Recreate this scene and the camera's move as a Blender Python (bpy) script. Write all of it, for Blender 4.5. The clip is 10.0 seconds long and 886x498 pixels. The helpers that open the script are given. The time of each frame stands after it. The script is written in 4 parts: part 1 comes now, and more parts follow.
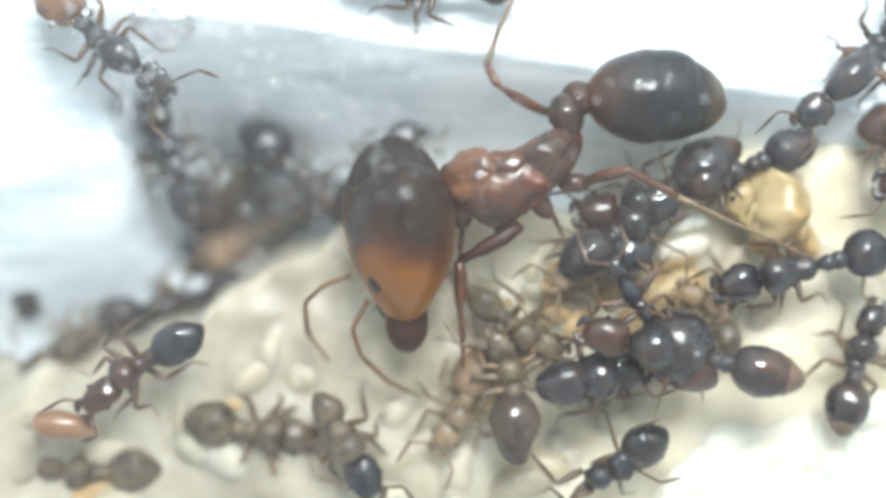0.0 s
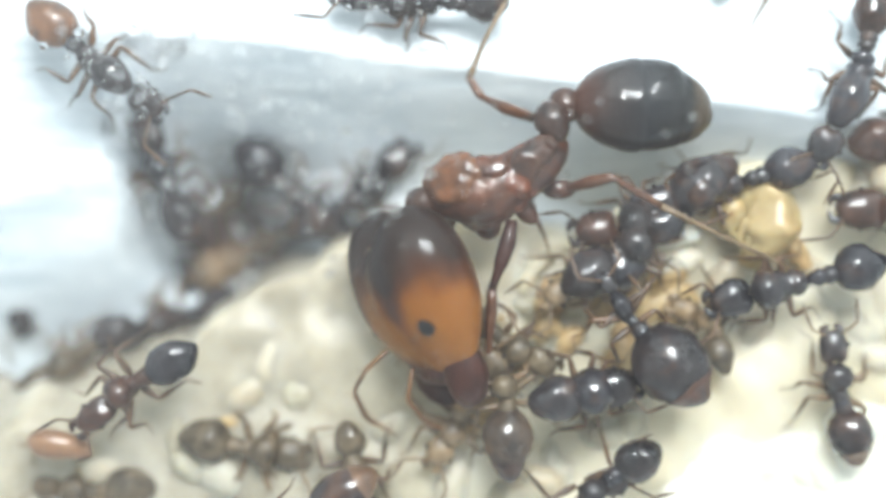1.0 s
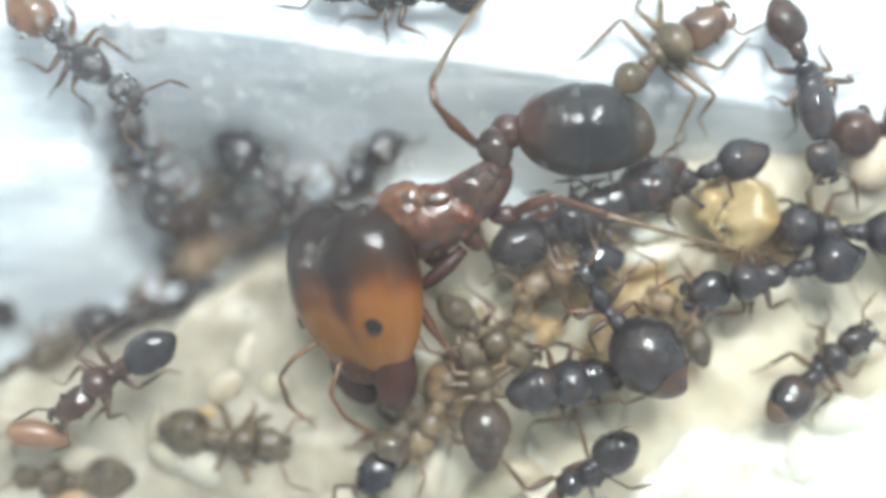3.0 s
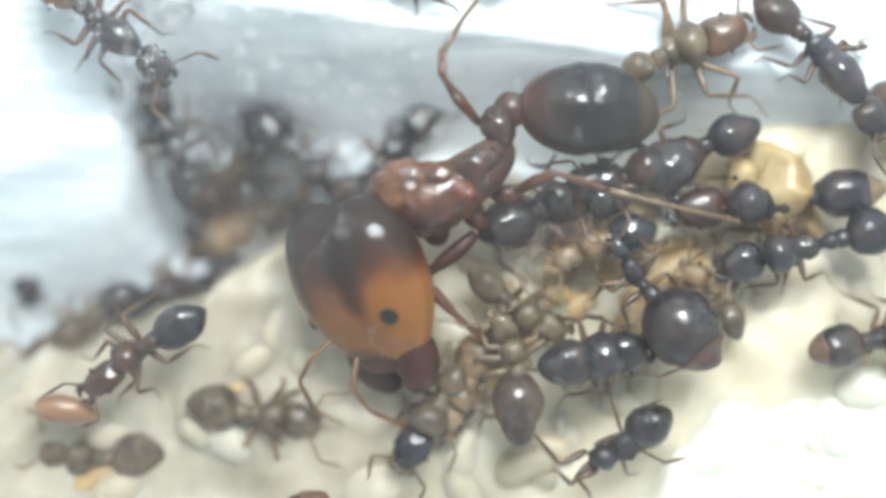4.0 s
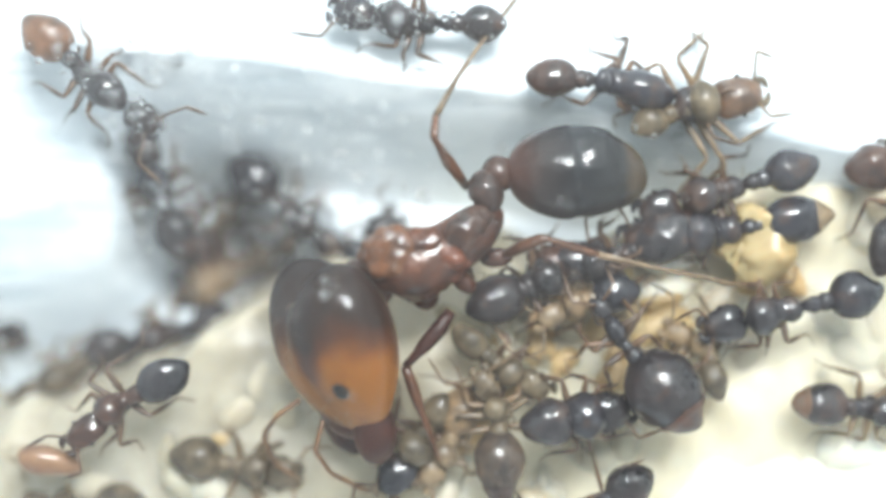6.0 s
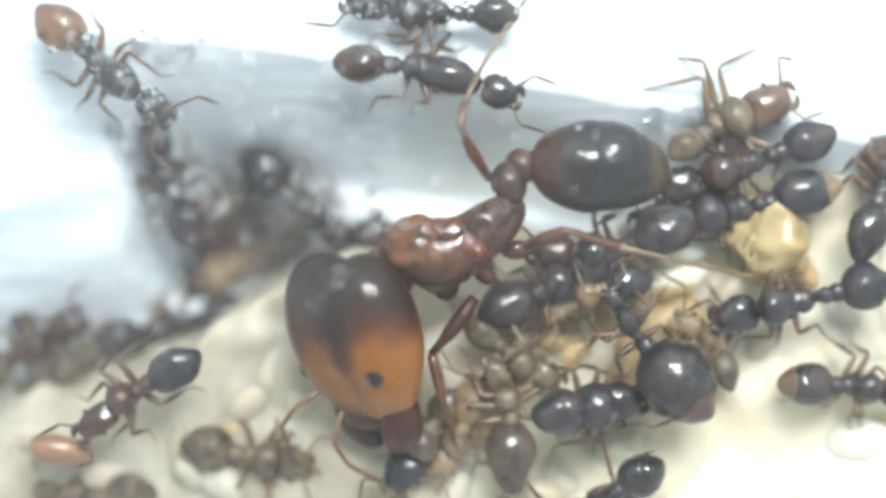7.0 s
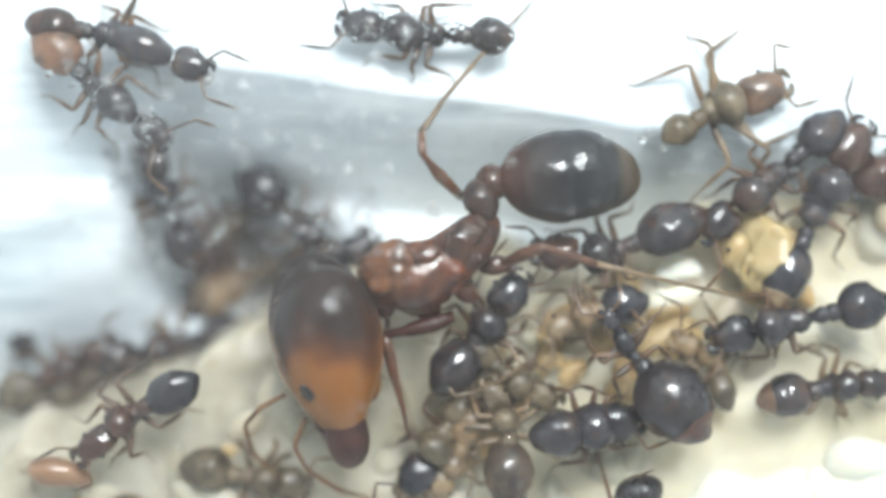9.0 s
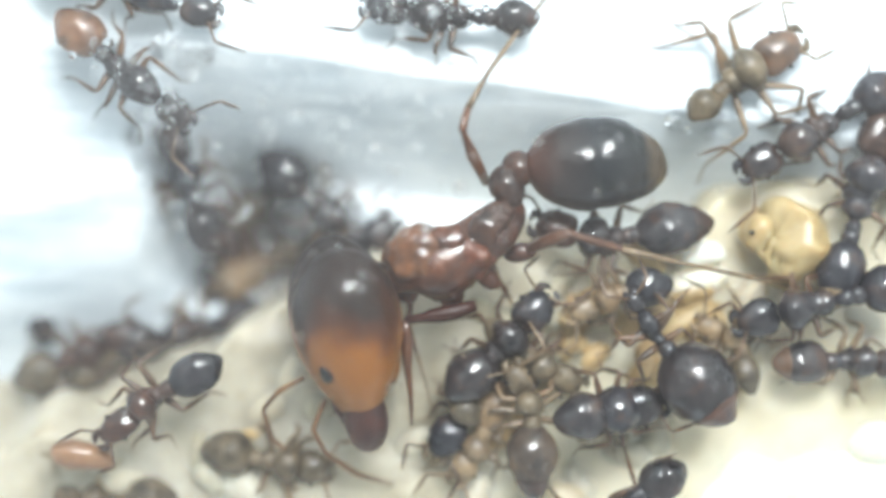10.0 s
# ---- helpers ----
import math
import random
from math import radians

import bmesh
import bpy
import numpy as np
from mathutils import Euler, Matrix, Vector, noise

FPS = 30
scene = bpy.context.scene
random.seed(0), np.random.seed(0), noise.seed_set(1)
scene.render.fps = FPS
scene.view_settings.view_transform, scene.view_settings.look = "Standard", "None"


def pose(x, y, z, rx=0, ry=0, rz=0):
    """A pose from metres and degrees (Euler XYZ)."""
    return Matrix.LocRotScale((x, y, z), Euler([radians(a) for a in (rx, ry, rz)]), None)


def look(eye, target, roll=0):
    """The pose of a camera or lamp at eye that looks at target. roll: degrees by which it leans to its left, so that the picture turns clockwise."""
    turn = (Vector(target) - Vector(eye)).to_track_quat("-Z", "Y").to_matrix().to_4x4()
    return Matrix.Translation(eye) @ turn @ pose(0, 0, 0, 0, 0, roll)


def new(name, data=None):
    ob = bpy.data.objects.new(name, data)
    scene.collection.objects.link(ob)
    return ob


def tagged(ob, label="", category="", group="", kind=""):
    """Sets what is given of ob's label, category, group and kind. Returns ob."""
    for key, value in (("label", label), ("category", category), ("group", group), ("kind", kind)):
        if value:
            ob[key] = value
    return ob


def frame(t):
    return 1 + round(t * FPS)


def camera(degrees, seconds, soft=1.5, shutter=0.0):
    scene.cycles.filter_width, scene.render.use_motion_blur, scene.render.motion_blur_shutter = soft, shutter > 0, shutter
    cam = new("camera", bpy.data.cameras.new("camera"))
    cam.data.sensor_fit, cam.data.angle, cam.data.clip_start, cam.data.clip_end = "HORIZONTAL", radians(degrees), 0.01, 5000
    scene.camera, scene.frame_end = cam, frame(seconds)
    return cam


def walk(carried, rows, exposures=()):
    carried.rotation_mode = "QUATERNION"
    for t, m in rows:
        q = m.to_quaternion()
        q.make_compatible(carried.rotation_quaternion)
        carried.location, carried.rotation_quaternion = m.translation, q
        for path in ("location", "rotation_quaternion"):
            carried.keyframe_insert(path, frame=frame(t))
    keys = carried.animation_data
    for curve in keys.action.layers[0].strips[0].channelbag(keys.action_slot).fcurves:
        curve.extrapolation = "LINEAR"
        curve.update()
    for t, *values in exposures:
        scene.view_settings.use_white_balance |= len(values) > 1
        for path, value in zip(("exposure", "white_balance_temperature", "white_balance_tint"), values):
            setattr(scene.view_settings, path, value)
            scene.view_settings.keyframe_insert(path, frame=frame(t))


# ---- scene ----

MM = 0.001
EYE_Z, REACH = 23.04, 21.54      # mm: height of the lens and its distance to the plane of the ants' backs

# ---- camera: handheld close-up that looks straight down into the nest ----
cam = camera(40, 10.0, soft=4.0)
cam.data.dof.use_dof = True
cam.data.dof.focus_distance = 21.35 * MM
cam.data.dof.aperture_fstop = 24
cam.data.dof.aperture_blades = 0
PATH = [  # seconds, x, y, z in mm, turn in degrees
    (0.0, -0.163, -0.778, 23.006, -0.37), (0.5, 0.115, -0.755, 23.06, -0.71),
    (1.0, -0.02, -0.47, 23.077, -0.79), (1.5, 0.177, -0.451, 23.375, -0.89),
    (2.0, 0.625, -0.4, 23.327, -0.9), (2.2, 0.386, -0.574, 23.255, -0.76),
    (3.3, 0.344, -0.679, 23.055, -0.58), (3.5, 0.062, -0.937, 22.996, -0.59),
    (4.0, -0.202, -1.116, 22.956, -0.76), (4.5, -0.222, -0.851, 22.973, -0.15),
    (5.0, 0.112, -0.178, 23.009, -0.25), (5.5, 0.228, -0.074, 23.023, -0.08),
    (6.8, -0.208, -0.224, 22.963, 0.18), (7.0, -0.129, -0.267, 23.013, 0.21),
    (7.5, 0.0, 0.0, 23.04, 0.0), (8.0, -0.468, -0.493, 22.928, -0.03),
    (8.5, 0.123, 0.073, 23.02, -0.1), (9.0, -0.076, 0.121, 23.061, -0.06),
    (9.5, -0.544, -0.222, 22.986, -0.06), (10.0, -0.501, -0.194, 23.0, 0.01),
]
walk(cam, [(t, pose(x * MM, y * MM, z * MM, 0, 0, r)) for t, x, y, z, r in PATH],
     [(0.0, 0.46), (0.5, 0.47), (1.0, 0.48), (1.5, 0.32), (2.0, 0.33), (3.5, 0.31), (4.0, 0.38), (4.5, 0.51), (5.0, 0.55), (5.5, 0.56),
      (7.0, 0.48), (7.5, 0.47), (8.0, 0.52), (8.5, 0.44), (9.0, 0.33), (9.5, 0.43), (10.0, 0.52)])

# ---- light: a white lamp overhead in a pale, bright room ----
world = bpy.data.worlds.new("room_light")
world.use_nodes = True
wt = world.node_tree
way = wt.nodes.new("ShaderNodeTexCoord")
split = wt.nodes.new("ShaderNodeSeparateXYZ")
height = wt.nodes.new("ShaderNodeValToRGB")           # bright round about, dim overhead in place of the camera's dark body
for e, (p, c) in zip([height.color_ramp.elements[0], height.color_ramp.elements.new(0.55), height.color_ramp.elements[-1]],
                     ((0.0, (1.91, 2.03, 2.10)), (0.55, (1.48, 1.60, 1.67)), (1.0, (0.30, 0.34, 0.365)))):
    e.position, e.color = p, (*c, 1)
north = wt.nodes.new("ShaderNodeMapRange")            # brighter towards the north, from an unseen source
north.inputs["From Min"].default_value, north.inputs["From Max"].default_value = -1.0, 1.0
north.inputs["To Min"].default_value, north.inputs["To Max"].default_value = 0.30, 1.70
wt.links.new(way.outputs["Generated"], split.inputs[0])
wt.links.new(split.outputs[2], height.inputs[0])
wt.links.new(split.outputs[1], north.inputs["Value"])
wt.links.new(height.outputs[0], wt.nodes["Background"].inputs[0])
wt.links.new(north.outputs[0], wt.nodes["Background"].inputs[1])
scene.world = world
for dx in (-0.0042, 0.0042):                          # a desk lamp with two light panels side by side
    lamp_data = bpy.data.lights.new("desk_lamp", "AREA")
    lamp_data.shape, lamp_data.size, lamp_data.size_y = "RECTANGLE", 0.0066, 0.0105
    lamp_data.energy, lamp_data.color = 0.0088, (0.975, 0.99, 1.0)
    lamp = new("desk_lamp", lamp_data)
    lamp.matrix_world = look((0.005 + dx, 0.017, 0.033), (0.001 + dx, 0, 0))


# ---- materials ----
def shader(name):
    m = bpy.data.materials.new(name)
    m.use_nodes = True
    nt = m.node_tree
    return m, nt, nt.nodes["Principled BSDF"]


def node(nt, kind, **values):
    n = nt.nodes.new(kind)
    for k, v in values.items():
        n.inputs[k].default_value = v
    return n


def ramp(nt, source, stops):
    r = nt.nodes.new("ShaderNodeValToRGB")
    while len(r.color_ramp.elements) < len(stops):
        r.color_ramp.elements.new(0.5)
    for e, (p, c) in zip(r.color_ramp.elements, stops):
        e.position, e.color = p, (*c, 1)
    nt.links.new(source, r.inputs[0])
    return r


def relief(nt, bsdf, scale, strength, depth=0.02, detail=3.0):
    """Fine bumps of about 1/scale metres."""
    co = nt.nodes.new("ShaderNodeTexCoord")
    nz = node(nt, "ShaderNodeTexNoise", Scale=scale, Detail=detail)
    bp = node(nt, "ShaderNodeBump", Strength=strength, Distance=depth * MM)
    nt.links.new(co.outputs["Object"], nz.inputs["Vector"])
    nt.links.new(nz.outputs[0], bp.inputs["Height"])
    nt.links.new(bp.outputs[0], bsdf.inputs["Normal"])
    nt.links.new(bp.outputs[0], bsdf.inputs["Coat Normal"])
    return nz


def mottled(name, dark, light, scale=1500, rough=0.5, bump=0.25, spec=0.5, coat=0.0, fine=6000, depth=0.02, sss=0.0, sss_r=0.3, patch=None):
    """Two tones (and patches of a third) mixed by large blotches and fine grain, with fine relief."""
    m, nt, b = shader(name)
    co = nt.nodes.new("ShaderNodeTexCoord")
    info = nt.nodes.new("ShaderNodeObjectInfo")
    big = node(nt, "ShaderNodeTexNoise", Scale=scale, Detail=6.0, Roughness=0.65)
    off = nt.nodes.new("ShaderNodeVectorMath")
    off.operation = "ADD"
    nt.links.new(co.outputs["Object"], off.inputs[0])
    nt.links.new(info.outputs["Random"], off.inputs[1])
    nt.links.new(off.outputs[0], big.inputs["Vector"])
    r = ramp(nt, big.outputs[0], [(0.3, dark), (0.7, light)] if patch is None else [(0.3, dark), (0.54, light), (0.74, patch)])
    each = ramp(nt, info.outputs["Random"], [(0.0, (0.85, 0.95, 1.12)), (0.5, (1.0, 1.0, 1.0)), (1.0, (1.18, 1.0, 0.88))])   # no two bodies are quite alike
    tint = nt.nodes.new("ShaderNodeMix")
    tint.data_type, tint.blend_type = "RGBA", "MULTIPLY"
    tint.inputs["Factor"].default_value = 1.0 if coat > 0.5 else 0.35
    nt.links.new(r.outputs[0], tint.inputs[6])
    nt.links.new(each.outputs[0], tint.inputs[7])
    nt.links.new(tint.outputs[2], b.inputs["Base Color"])
    b.inputs["Roughness"].default_value = rough
    b.inputs["Specular IOR Level"].default_value = spec
    b.inputs["Coat Weight"].default_value = coat
    b.inputs["Coat Roughness"].default_value = 0.05
    if coat > 0.5:                                             # gloss is uneven: clean, greasy and dusty patches
        worn = node(nt, "ShaderNodeTexNoise", Scale=1900.0, Detail=4.0, Roughness=0.6)
        nt.links.new(off.outputs[0], worn.inputs["Vector"])
        g = ramp(nt, worn.outputs[0], [(0.34, (0.035, 0.035, 0.035)), (0.56, (0.10, 0.10, 0.10)), (0.72, (0.42, 0.42, 0.42))])
        nt.links.new(g.outputs[0], b.inputs["Coat Roughness"])
    if sss:
        b.inputs["Subsurface Weight"].default_value = sss
        b.inputs["Subsurface Radius"].default_value = (1.0, 0.7, 0.4)
        b.inputs["Subsurface Scale"].default_value = sss_r * MM
    relief(nt, b, fine, bump, depth)
    return m


MAT = {
    "black": mottled("black_chitin", (0.002, 0.003, 0.005), (0.022, 0.019, 0.021), patch=(0.060, 0.030, 0.016), scale=1250, rough=0.42, bump=0.6, fine=2000, depth=0.06, spec=0.06, coat=1.0),
    "brown": mottled("brown_chitin", (0.006, 0.004, 0.004), (0.062, 0.024, 0.012), scale=2000, spec=0.2, rough=0.42, bump=0.3, coat=0.8, sss=0.1, sss_r=0.1),
    "smoky": mottled("smoky_chitin", (0.024, 0.019, 0.013), (0.150, 0.112, 0.068), scale=2200, spec=0.3, rough=0.42, bump=0.5, fine=3000, coat=0.3, sss=0.1, sss_r=0.1),
    "dusk": mottled("dusky_chitin", (0.008, 0.008, 0.009), (0.060, 0.048, 0.038), patch=(0.13, 0.070, 0.032), scale=1500, rough=0.42, bump=0.5, fine=2200, depth=0.05, spec=0.1, coat=0.7),
    "callow": mottled("callow_chitin", (0.055, 0.040, 0.026), (0.285, 0.190, 0.100), scale=2200, rough=0.42, bump=0.5, fine=3000, coat=0.2, sss=0.2, sss_r=0.15),
    "rust": mottled("rust_chitin", (0.006, 0.003, 0.003), (0.105, 0.030, 0.010), scale=1900, rough=0.42, bump=0.7, spec=0.15, fine=4200, depth=0.05, coat=0.8, sss=0.15, sss_r=0.12),
    "plate": mottled("amber_plate_chitin", (0.009, 0.004, 0.003), (0.155, 0.054, 0.014), scale=1800, rough=0.40, bump=0.7, spec=0.2, fine=4200, depth=0.05, coat=0.9, sss=0.2, sss_r=0.12),
    "leg": mottled("dark_leg_chitin", (0.016, 0.010, 0.007), (0.125, 0.068, 0.034), scale=2200, rough=0.35, bump=0.1, sss=0.15, sss_r=0.1),
    "leg_pale": mottled("pale_leg_chitin", (0.062, 0.042, 0.025), (0.20, 0.135, 0.076), scale=2500, rough=0.35, bump=0.1, sss=0.2, sss_r=0.1),
    "leg_feel": mottled("feeler_chitin", (0.060, 0.030, 0.015), (0.20, 0.105, 0.048), scale=2000, rough=0.35, bump=0.1, sss=0.2, sss_r=0.1),
    "leg_red": mottled("red_leg_chitin", (0.035, 0.013, 0.007), (0.12, 0.046, 0.019), scale=1500, rough=0.30, bump=0.1, coat=0.2, sss=0.2, sss_r=0.1),
    "jaw": mottled("jaw_chitin", (0.014, 0.005, 0.004), (0.050, 0.014, 0.008), rough=0.45, bump=0.3, spec=0.3, fine=3000, coat=0.1),
    "tan": mottled("tan_chitin", (0.018, 0.011, 0.008), (0.15, 0.078, 0.038), scale=1500, rough=0.4, bump=0.3, fine=3000, coat=0.6, sss=0.3, sss_r=0.2),
    "eye": mottled("eye_black", (0.004, 0.004, 0.004), (0.010, 0.009, 0.009), rough=0.2, bump=0.4, fine=30000),
    "amber": mottled("amber_pupa", (0.22, 0.145, 0.052), (0.44, 0.355, 0.20), scale=900, rough=0.35, bump=0.2, sss=0.5, sss_r=0.5),
    "cocoon": mottled("rust_pupa", (0.12, 0.052, 0.024), (0.29, 0.155, 0.078), scale=900, rough=0.3, bump=0.2, coat=0.2, sss=0.4, sss_r=0.3),
    "grub": mottled("grub_skin", (0.54, 0.51, 0.41), (0.77, 0.75, 0.655), scale=600, rough=0.38, bump=0.25, sss=0.5, sss_r=0.6),
    "grub_dull": mottled("dull_grub_skin", (0.275, 0.24, 0.172), (0.43, 0.39, 0.29), scale=600, rough=0.4, bump=0.25, sss=0.4, sss_r=0.5),
    "grub_soft": mottled("soft_grub_skin", (0.325, 0.287, 0.212), (0.515, 0.467, 0.368), scale=500, rough=0.5, bump=0.3, sss=0.4, sss_r=0.5),
    "heap": mottled("white_brood", (0.55, 0.50, 0.38), (0.77, 0.73, 0.62), scale=500, rough=0.5, bump=0.4, fine=1800, depth=0.05),
    "tawny": mottled("tawny_brood_skin", (0.24, 0.150, 0.060), (0.50, 0.37, 0.19), scale=1200, rough=0.45, bump=0.3, sss=0.3, sss_r=0.3),
    "olive": mottled("olive_brood_skin", (0.19, 0.170, 0.108), (0.50, 0.455, 0.33), scale=900, rough=0.4, bump=0.35, sss=0.3, sss_r=0.4),
    "white": mottled("white_plastic", (0.66, 0.69, 0.70), (0.80, 0.83, 0.84), scale=160, rough=0.42, bump=0.15, fine=1500, depth=0.05),
}


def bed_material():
    """Packed brood: dull olive yellow in the west, paler eastward, with soft blotches."""
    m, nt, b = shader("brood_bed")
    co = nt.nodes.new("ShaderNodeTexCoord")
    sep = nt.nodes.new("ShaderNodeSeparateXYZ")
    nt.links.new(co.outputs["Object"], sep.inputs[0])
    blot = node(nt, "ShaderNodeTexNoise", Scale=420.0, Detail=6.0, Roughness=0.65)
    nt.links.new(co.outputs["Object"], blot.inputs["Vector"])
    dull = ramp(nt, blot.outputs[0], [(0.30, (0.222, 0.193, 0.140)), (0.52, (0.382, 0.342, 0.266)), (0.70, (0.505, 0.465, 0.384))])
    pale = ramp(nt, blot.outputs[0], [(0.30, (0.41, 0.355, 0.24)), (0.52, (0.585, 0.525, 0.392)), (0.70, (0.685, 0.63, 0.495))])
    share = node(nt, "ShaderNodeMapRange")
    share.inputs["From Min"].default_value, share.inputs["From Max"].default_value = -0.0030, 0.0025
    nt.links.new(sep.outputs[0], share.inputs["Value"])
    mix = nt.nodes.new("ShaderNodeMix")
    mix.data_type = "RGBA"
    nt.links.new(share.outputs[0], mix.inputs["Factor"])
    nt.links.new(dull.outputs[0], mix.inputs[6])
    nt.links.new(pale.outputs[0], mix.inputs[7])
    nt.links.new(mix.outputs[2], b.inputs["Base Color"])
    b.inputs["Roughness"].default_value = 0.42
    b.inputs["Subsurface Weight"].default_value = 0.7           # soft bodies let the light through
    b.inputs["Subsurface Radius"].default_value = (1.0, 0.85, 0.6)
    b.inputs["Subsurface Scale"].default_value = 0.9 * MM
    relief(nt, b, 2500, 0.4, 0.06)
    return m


def floor_material():
    """White plastic, streaked along its length and clouded."""
    m, nt, b = shader("streaked_white_plastic")
    co = nt.nodes.new("ShaderNodeTexCoord")
    mp = nt.nodes.new("ShaderNodeMapping")
    mp.inputs["Rotation"].default_value = (0, 0, radians(8))
    mp.inputs["Scale"].default_value = (420, 5200, 2500)
    nt.links.new(co.outputs["Object"], mp.inputs["Vector"])
    streak = node(nt, "ShaderNodeTexNoise", Scale=1.0, Detail=6.0, Roughness=0.65)
    nt.links.new(mp.outputs[0], streak.inputs["Vector"])
    cloud = node(nt, "ShaderNodeTexNoise", Scale=380.0, Detail=4.0)
    nt.links.new(co.outputs["Object"], cloud.inputs["Vector"])
    mixv = nt.nodes.new("ShaderNodeMath")
    mixv.operation = "ADD"
    nt.links.new(streak.outputs[0], mixv.inputs[0])
    nt.links.new(cloud.outputs[0], mixv.inputs[1])
    r = ramp(nt, mixv.outputs[0], [(0.66, (0.45, 0.505, 0.545)), (0.95, (0.65, 0.69, 0.715))])
    half = nt.nodes.new("ShaderNodeMath")
    half.operation = "MULTIPLY"
    half.inputs[1].default_value = 0.8
    nt.links.new(mixv.outputs[0], half.inputs[0])
    nt.links.new(half.outputs[0], r.inputs[0])
    nt.links.new(r.outputs[0], b.inputs["Base Color"])
    b.inputs["Roughness"].default_value = 0.28
    bp = node(nt, "ShaderNodeBump", Strength=0.8, Distance=0.06 * MM)
    nt.links.new(mixv.outputs[0], bp.inputs["Height"])
    nt.links.new(bp.outputs[0], b.inputs["Normal"])
    return m


def head_material():
    """Orange front, blackish brown back of the head with a dark wedge down the middle."""
    m, nt, b = shader("soldier_head_chitin")
    co = nt.nodes.new("ShaderNodeTexCoord")
    sep = nt.nodes.new("ShaderNodeSeparateXYZ")
    nt.links.new(co.outputs["Object"], sep.inputs[0])
    nz = node(nt, "ShaderNodeTexNoise", Scale=1100.0, Detail=4.0)
    nt.links.new(co.outputs["Object"], nz.inputs["Vector"])

    def calc(op, a, c):
        n = nt.nodes.new("ShaderNodeMath")
        n.operation = op
        for s, v in zip(n.inputs, (a, c)):
            if isinstance(v, (int, float)):
                s.default_value = v
            else:
                nt.links.new(v, s)
        return n.outputs[0]

    broad = node(nt, "ShaderNodeTexNoise", Scale=520.0, Detail=2.0)
    nt.links.new(co.outputs["Object"], broad.inputs["Vector"])
    side = calc("ABSOLUTE", sep.outputs[1], 0)
    off = calc("ABSOLUTE", calc("SUBTRACT", side, 0.00062), 0)           # a dark streak on each side of the middle line
    wedge = calc("MULTIPLY", calc("MAXIMUM", calc("SUBTRACT", 0.00030, off), 0), 2.0)
    wedge = calc("MULTIPLY", wedge, calc("GREATER_THAN", sep.outputs[2], 0.0))
    rough_edge = calc("ADD", calc("MULTIPLY", calc("SUBTRACT", nz.outputs[0], 0.5), 0.0010), calc("MULTIPLY", calc("SUBTRACT", broad.outputs[0], 0.5), 0.0012))
    pos = calc("SUBTRACT", calc("ADD", sep.outputs[0], rough_edge), wedge)
    pos = calc("ADD", calc("MULTIPLY", pos, 1000 / 3.8), 0.5)
    brow = calc("MULTIPLY", calc("MAXIMUM", calc("SUBTRACT", sep.outputs[0], 0.0006), 0), calc("MAXIMUM", calc("SUBTRACT", 1.0, calc("MULTIPLY", side, 900)), 0))
    pos = calc("ADD", pos, calc("MULTIPLY", brow, 320))                  # red-brown between the feelers
    r = ramp(nt, pos, [(0.0, (0.009, 0.005, 0.004)), (0.27, (0.016, 0.008, 0.005)), (0.40, (0.055, 0.019, 0.008)), (0.55, (0.175, 0.064, 0.014)),
                       (0.78, (0.205, 0.079, 0.017)), (0.96, (0.062, 0.019, 0.009))])
    nt.links.new(r.outputs[0], b.inputs["Base Color"])
    b.inputs["Roughness"].default_value = 0.42
    b.inputs["Specular IOR Level"].default_value = 0.08
    b.inputs["Coat Weight"].default_value = 0.45
    b.inputs["Coat Roughness"].default_value = 0.045
    b.inputs["Subsurface Weight"].default_value = 0.15
    b.inputs["Subsurface Radius"].default_value = (1.0, 0.5, 0.2)
    b.inputs["Subsurface Scale"].default_value = 0.2 * MM
    mp = nt.nodes.new("ShaderNodeMapping")
    mp.inputs["Scale"].default_value = (900, 5200, 5200)
    nt.links.new(co.outputs["Object"], mp.inputs["Vector"])
    wrinkle = node(nt, "ShaderNodeTexNoise", Scale=1.0, Detail=3.0, Roughness=0.6)
    nt.links.new(mp.outputs[0], wrinkle.inputs["Vector"])
    bp = node(nt, "ShaderNodeBump", Strength=0.5, Distance=0.04 * MM)
    nt.links.new(wrinkle.outputs[0], bp.inputs["Height"])
    nt.links.new(bp.outputs[0], b.inputs["Normal"])
    nt.links.new(bp.outputs[0], b.inputs["Coat Normal"])
    return m


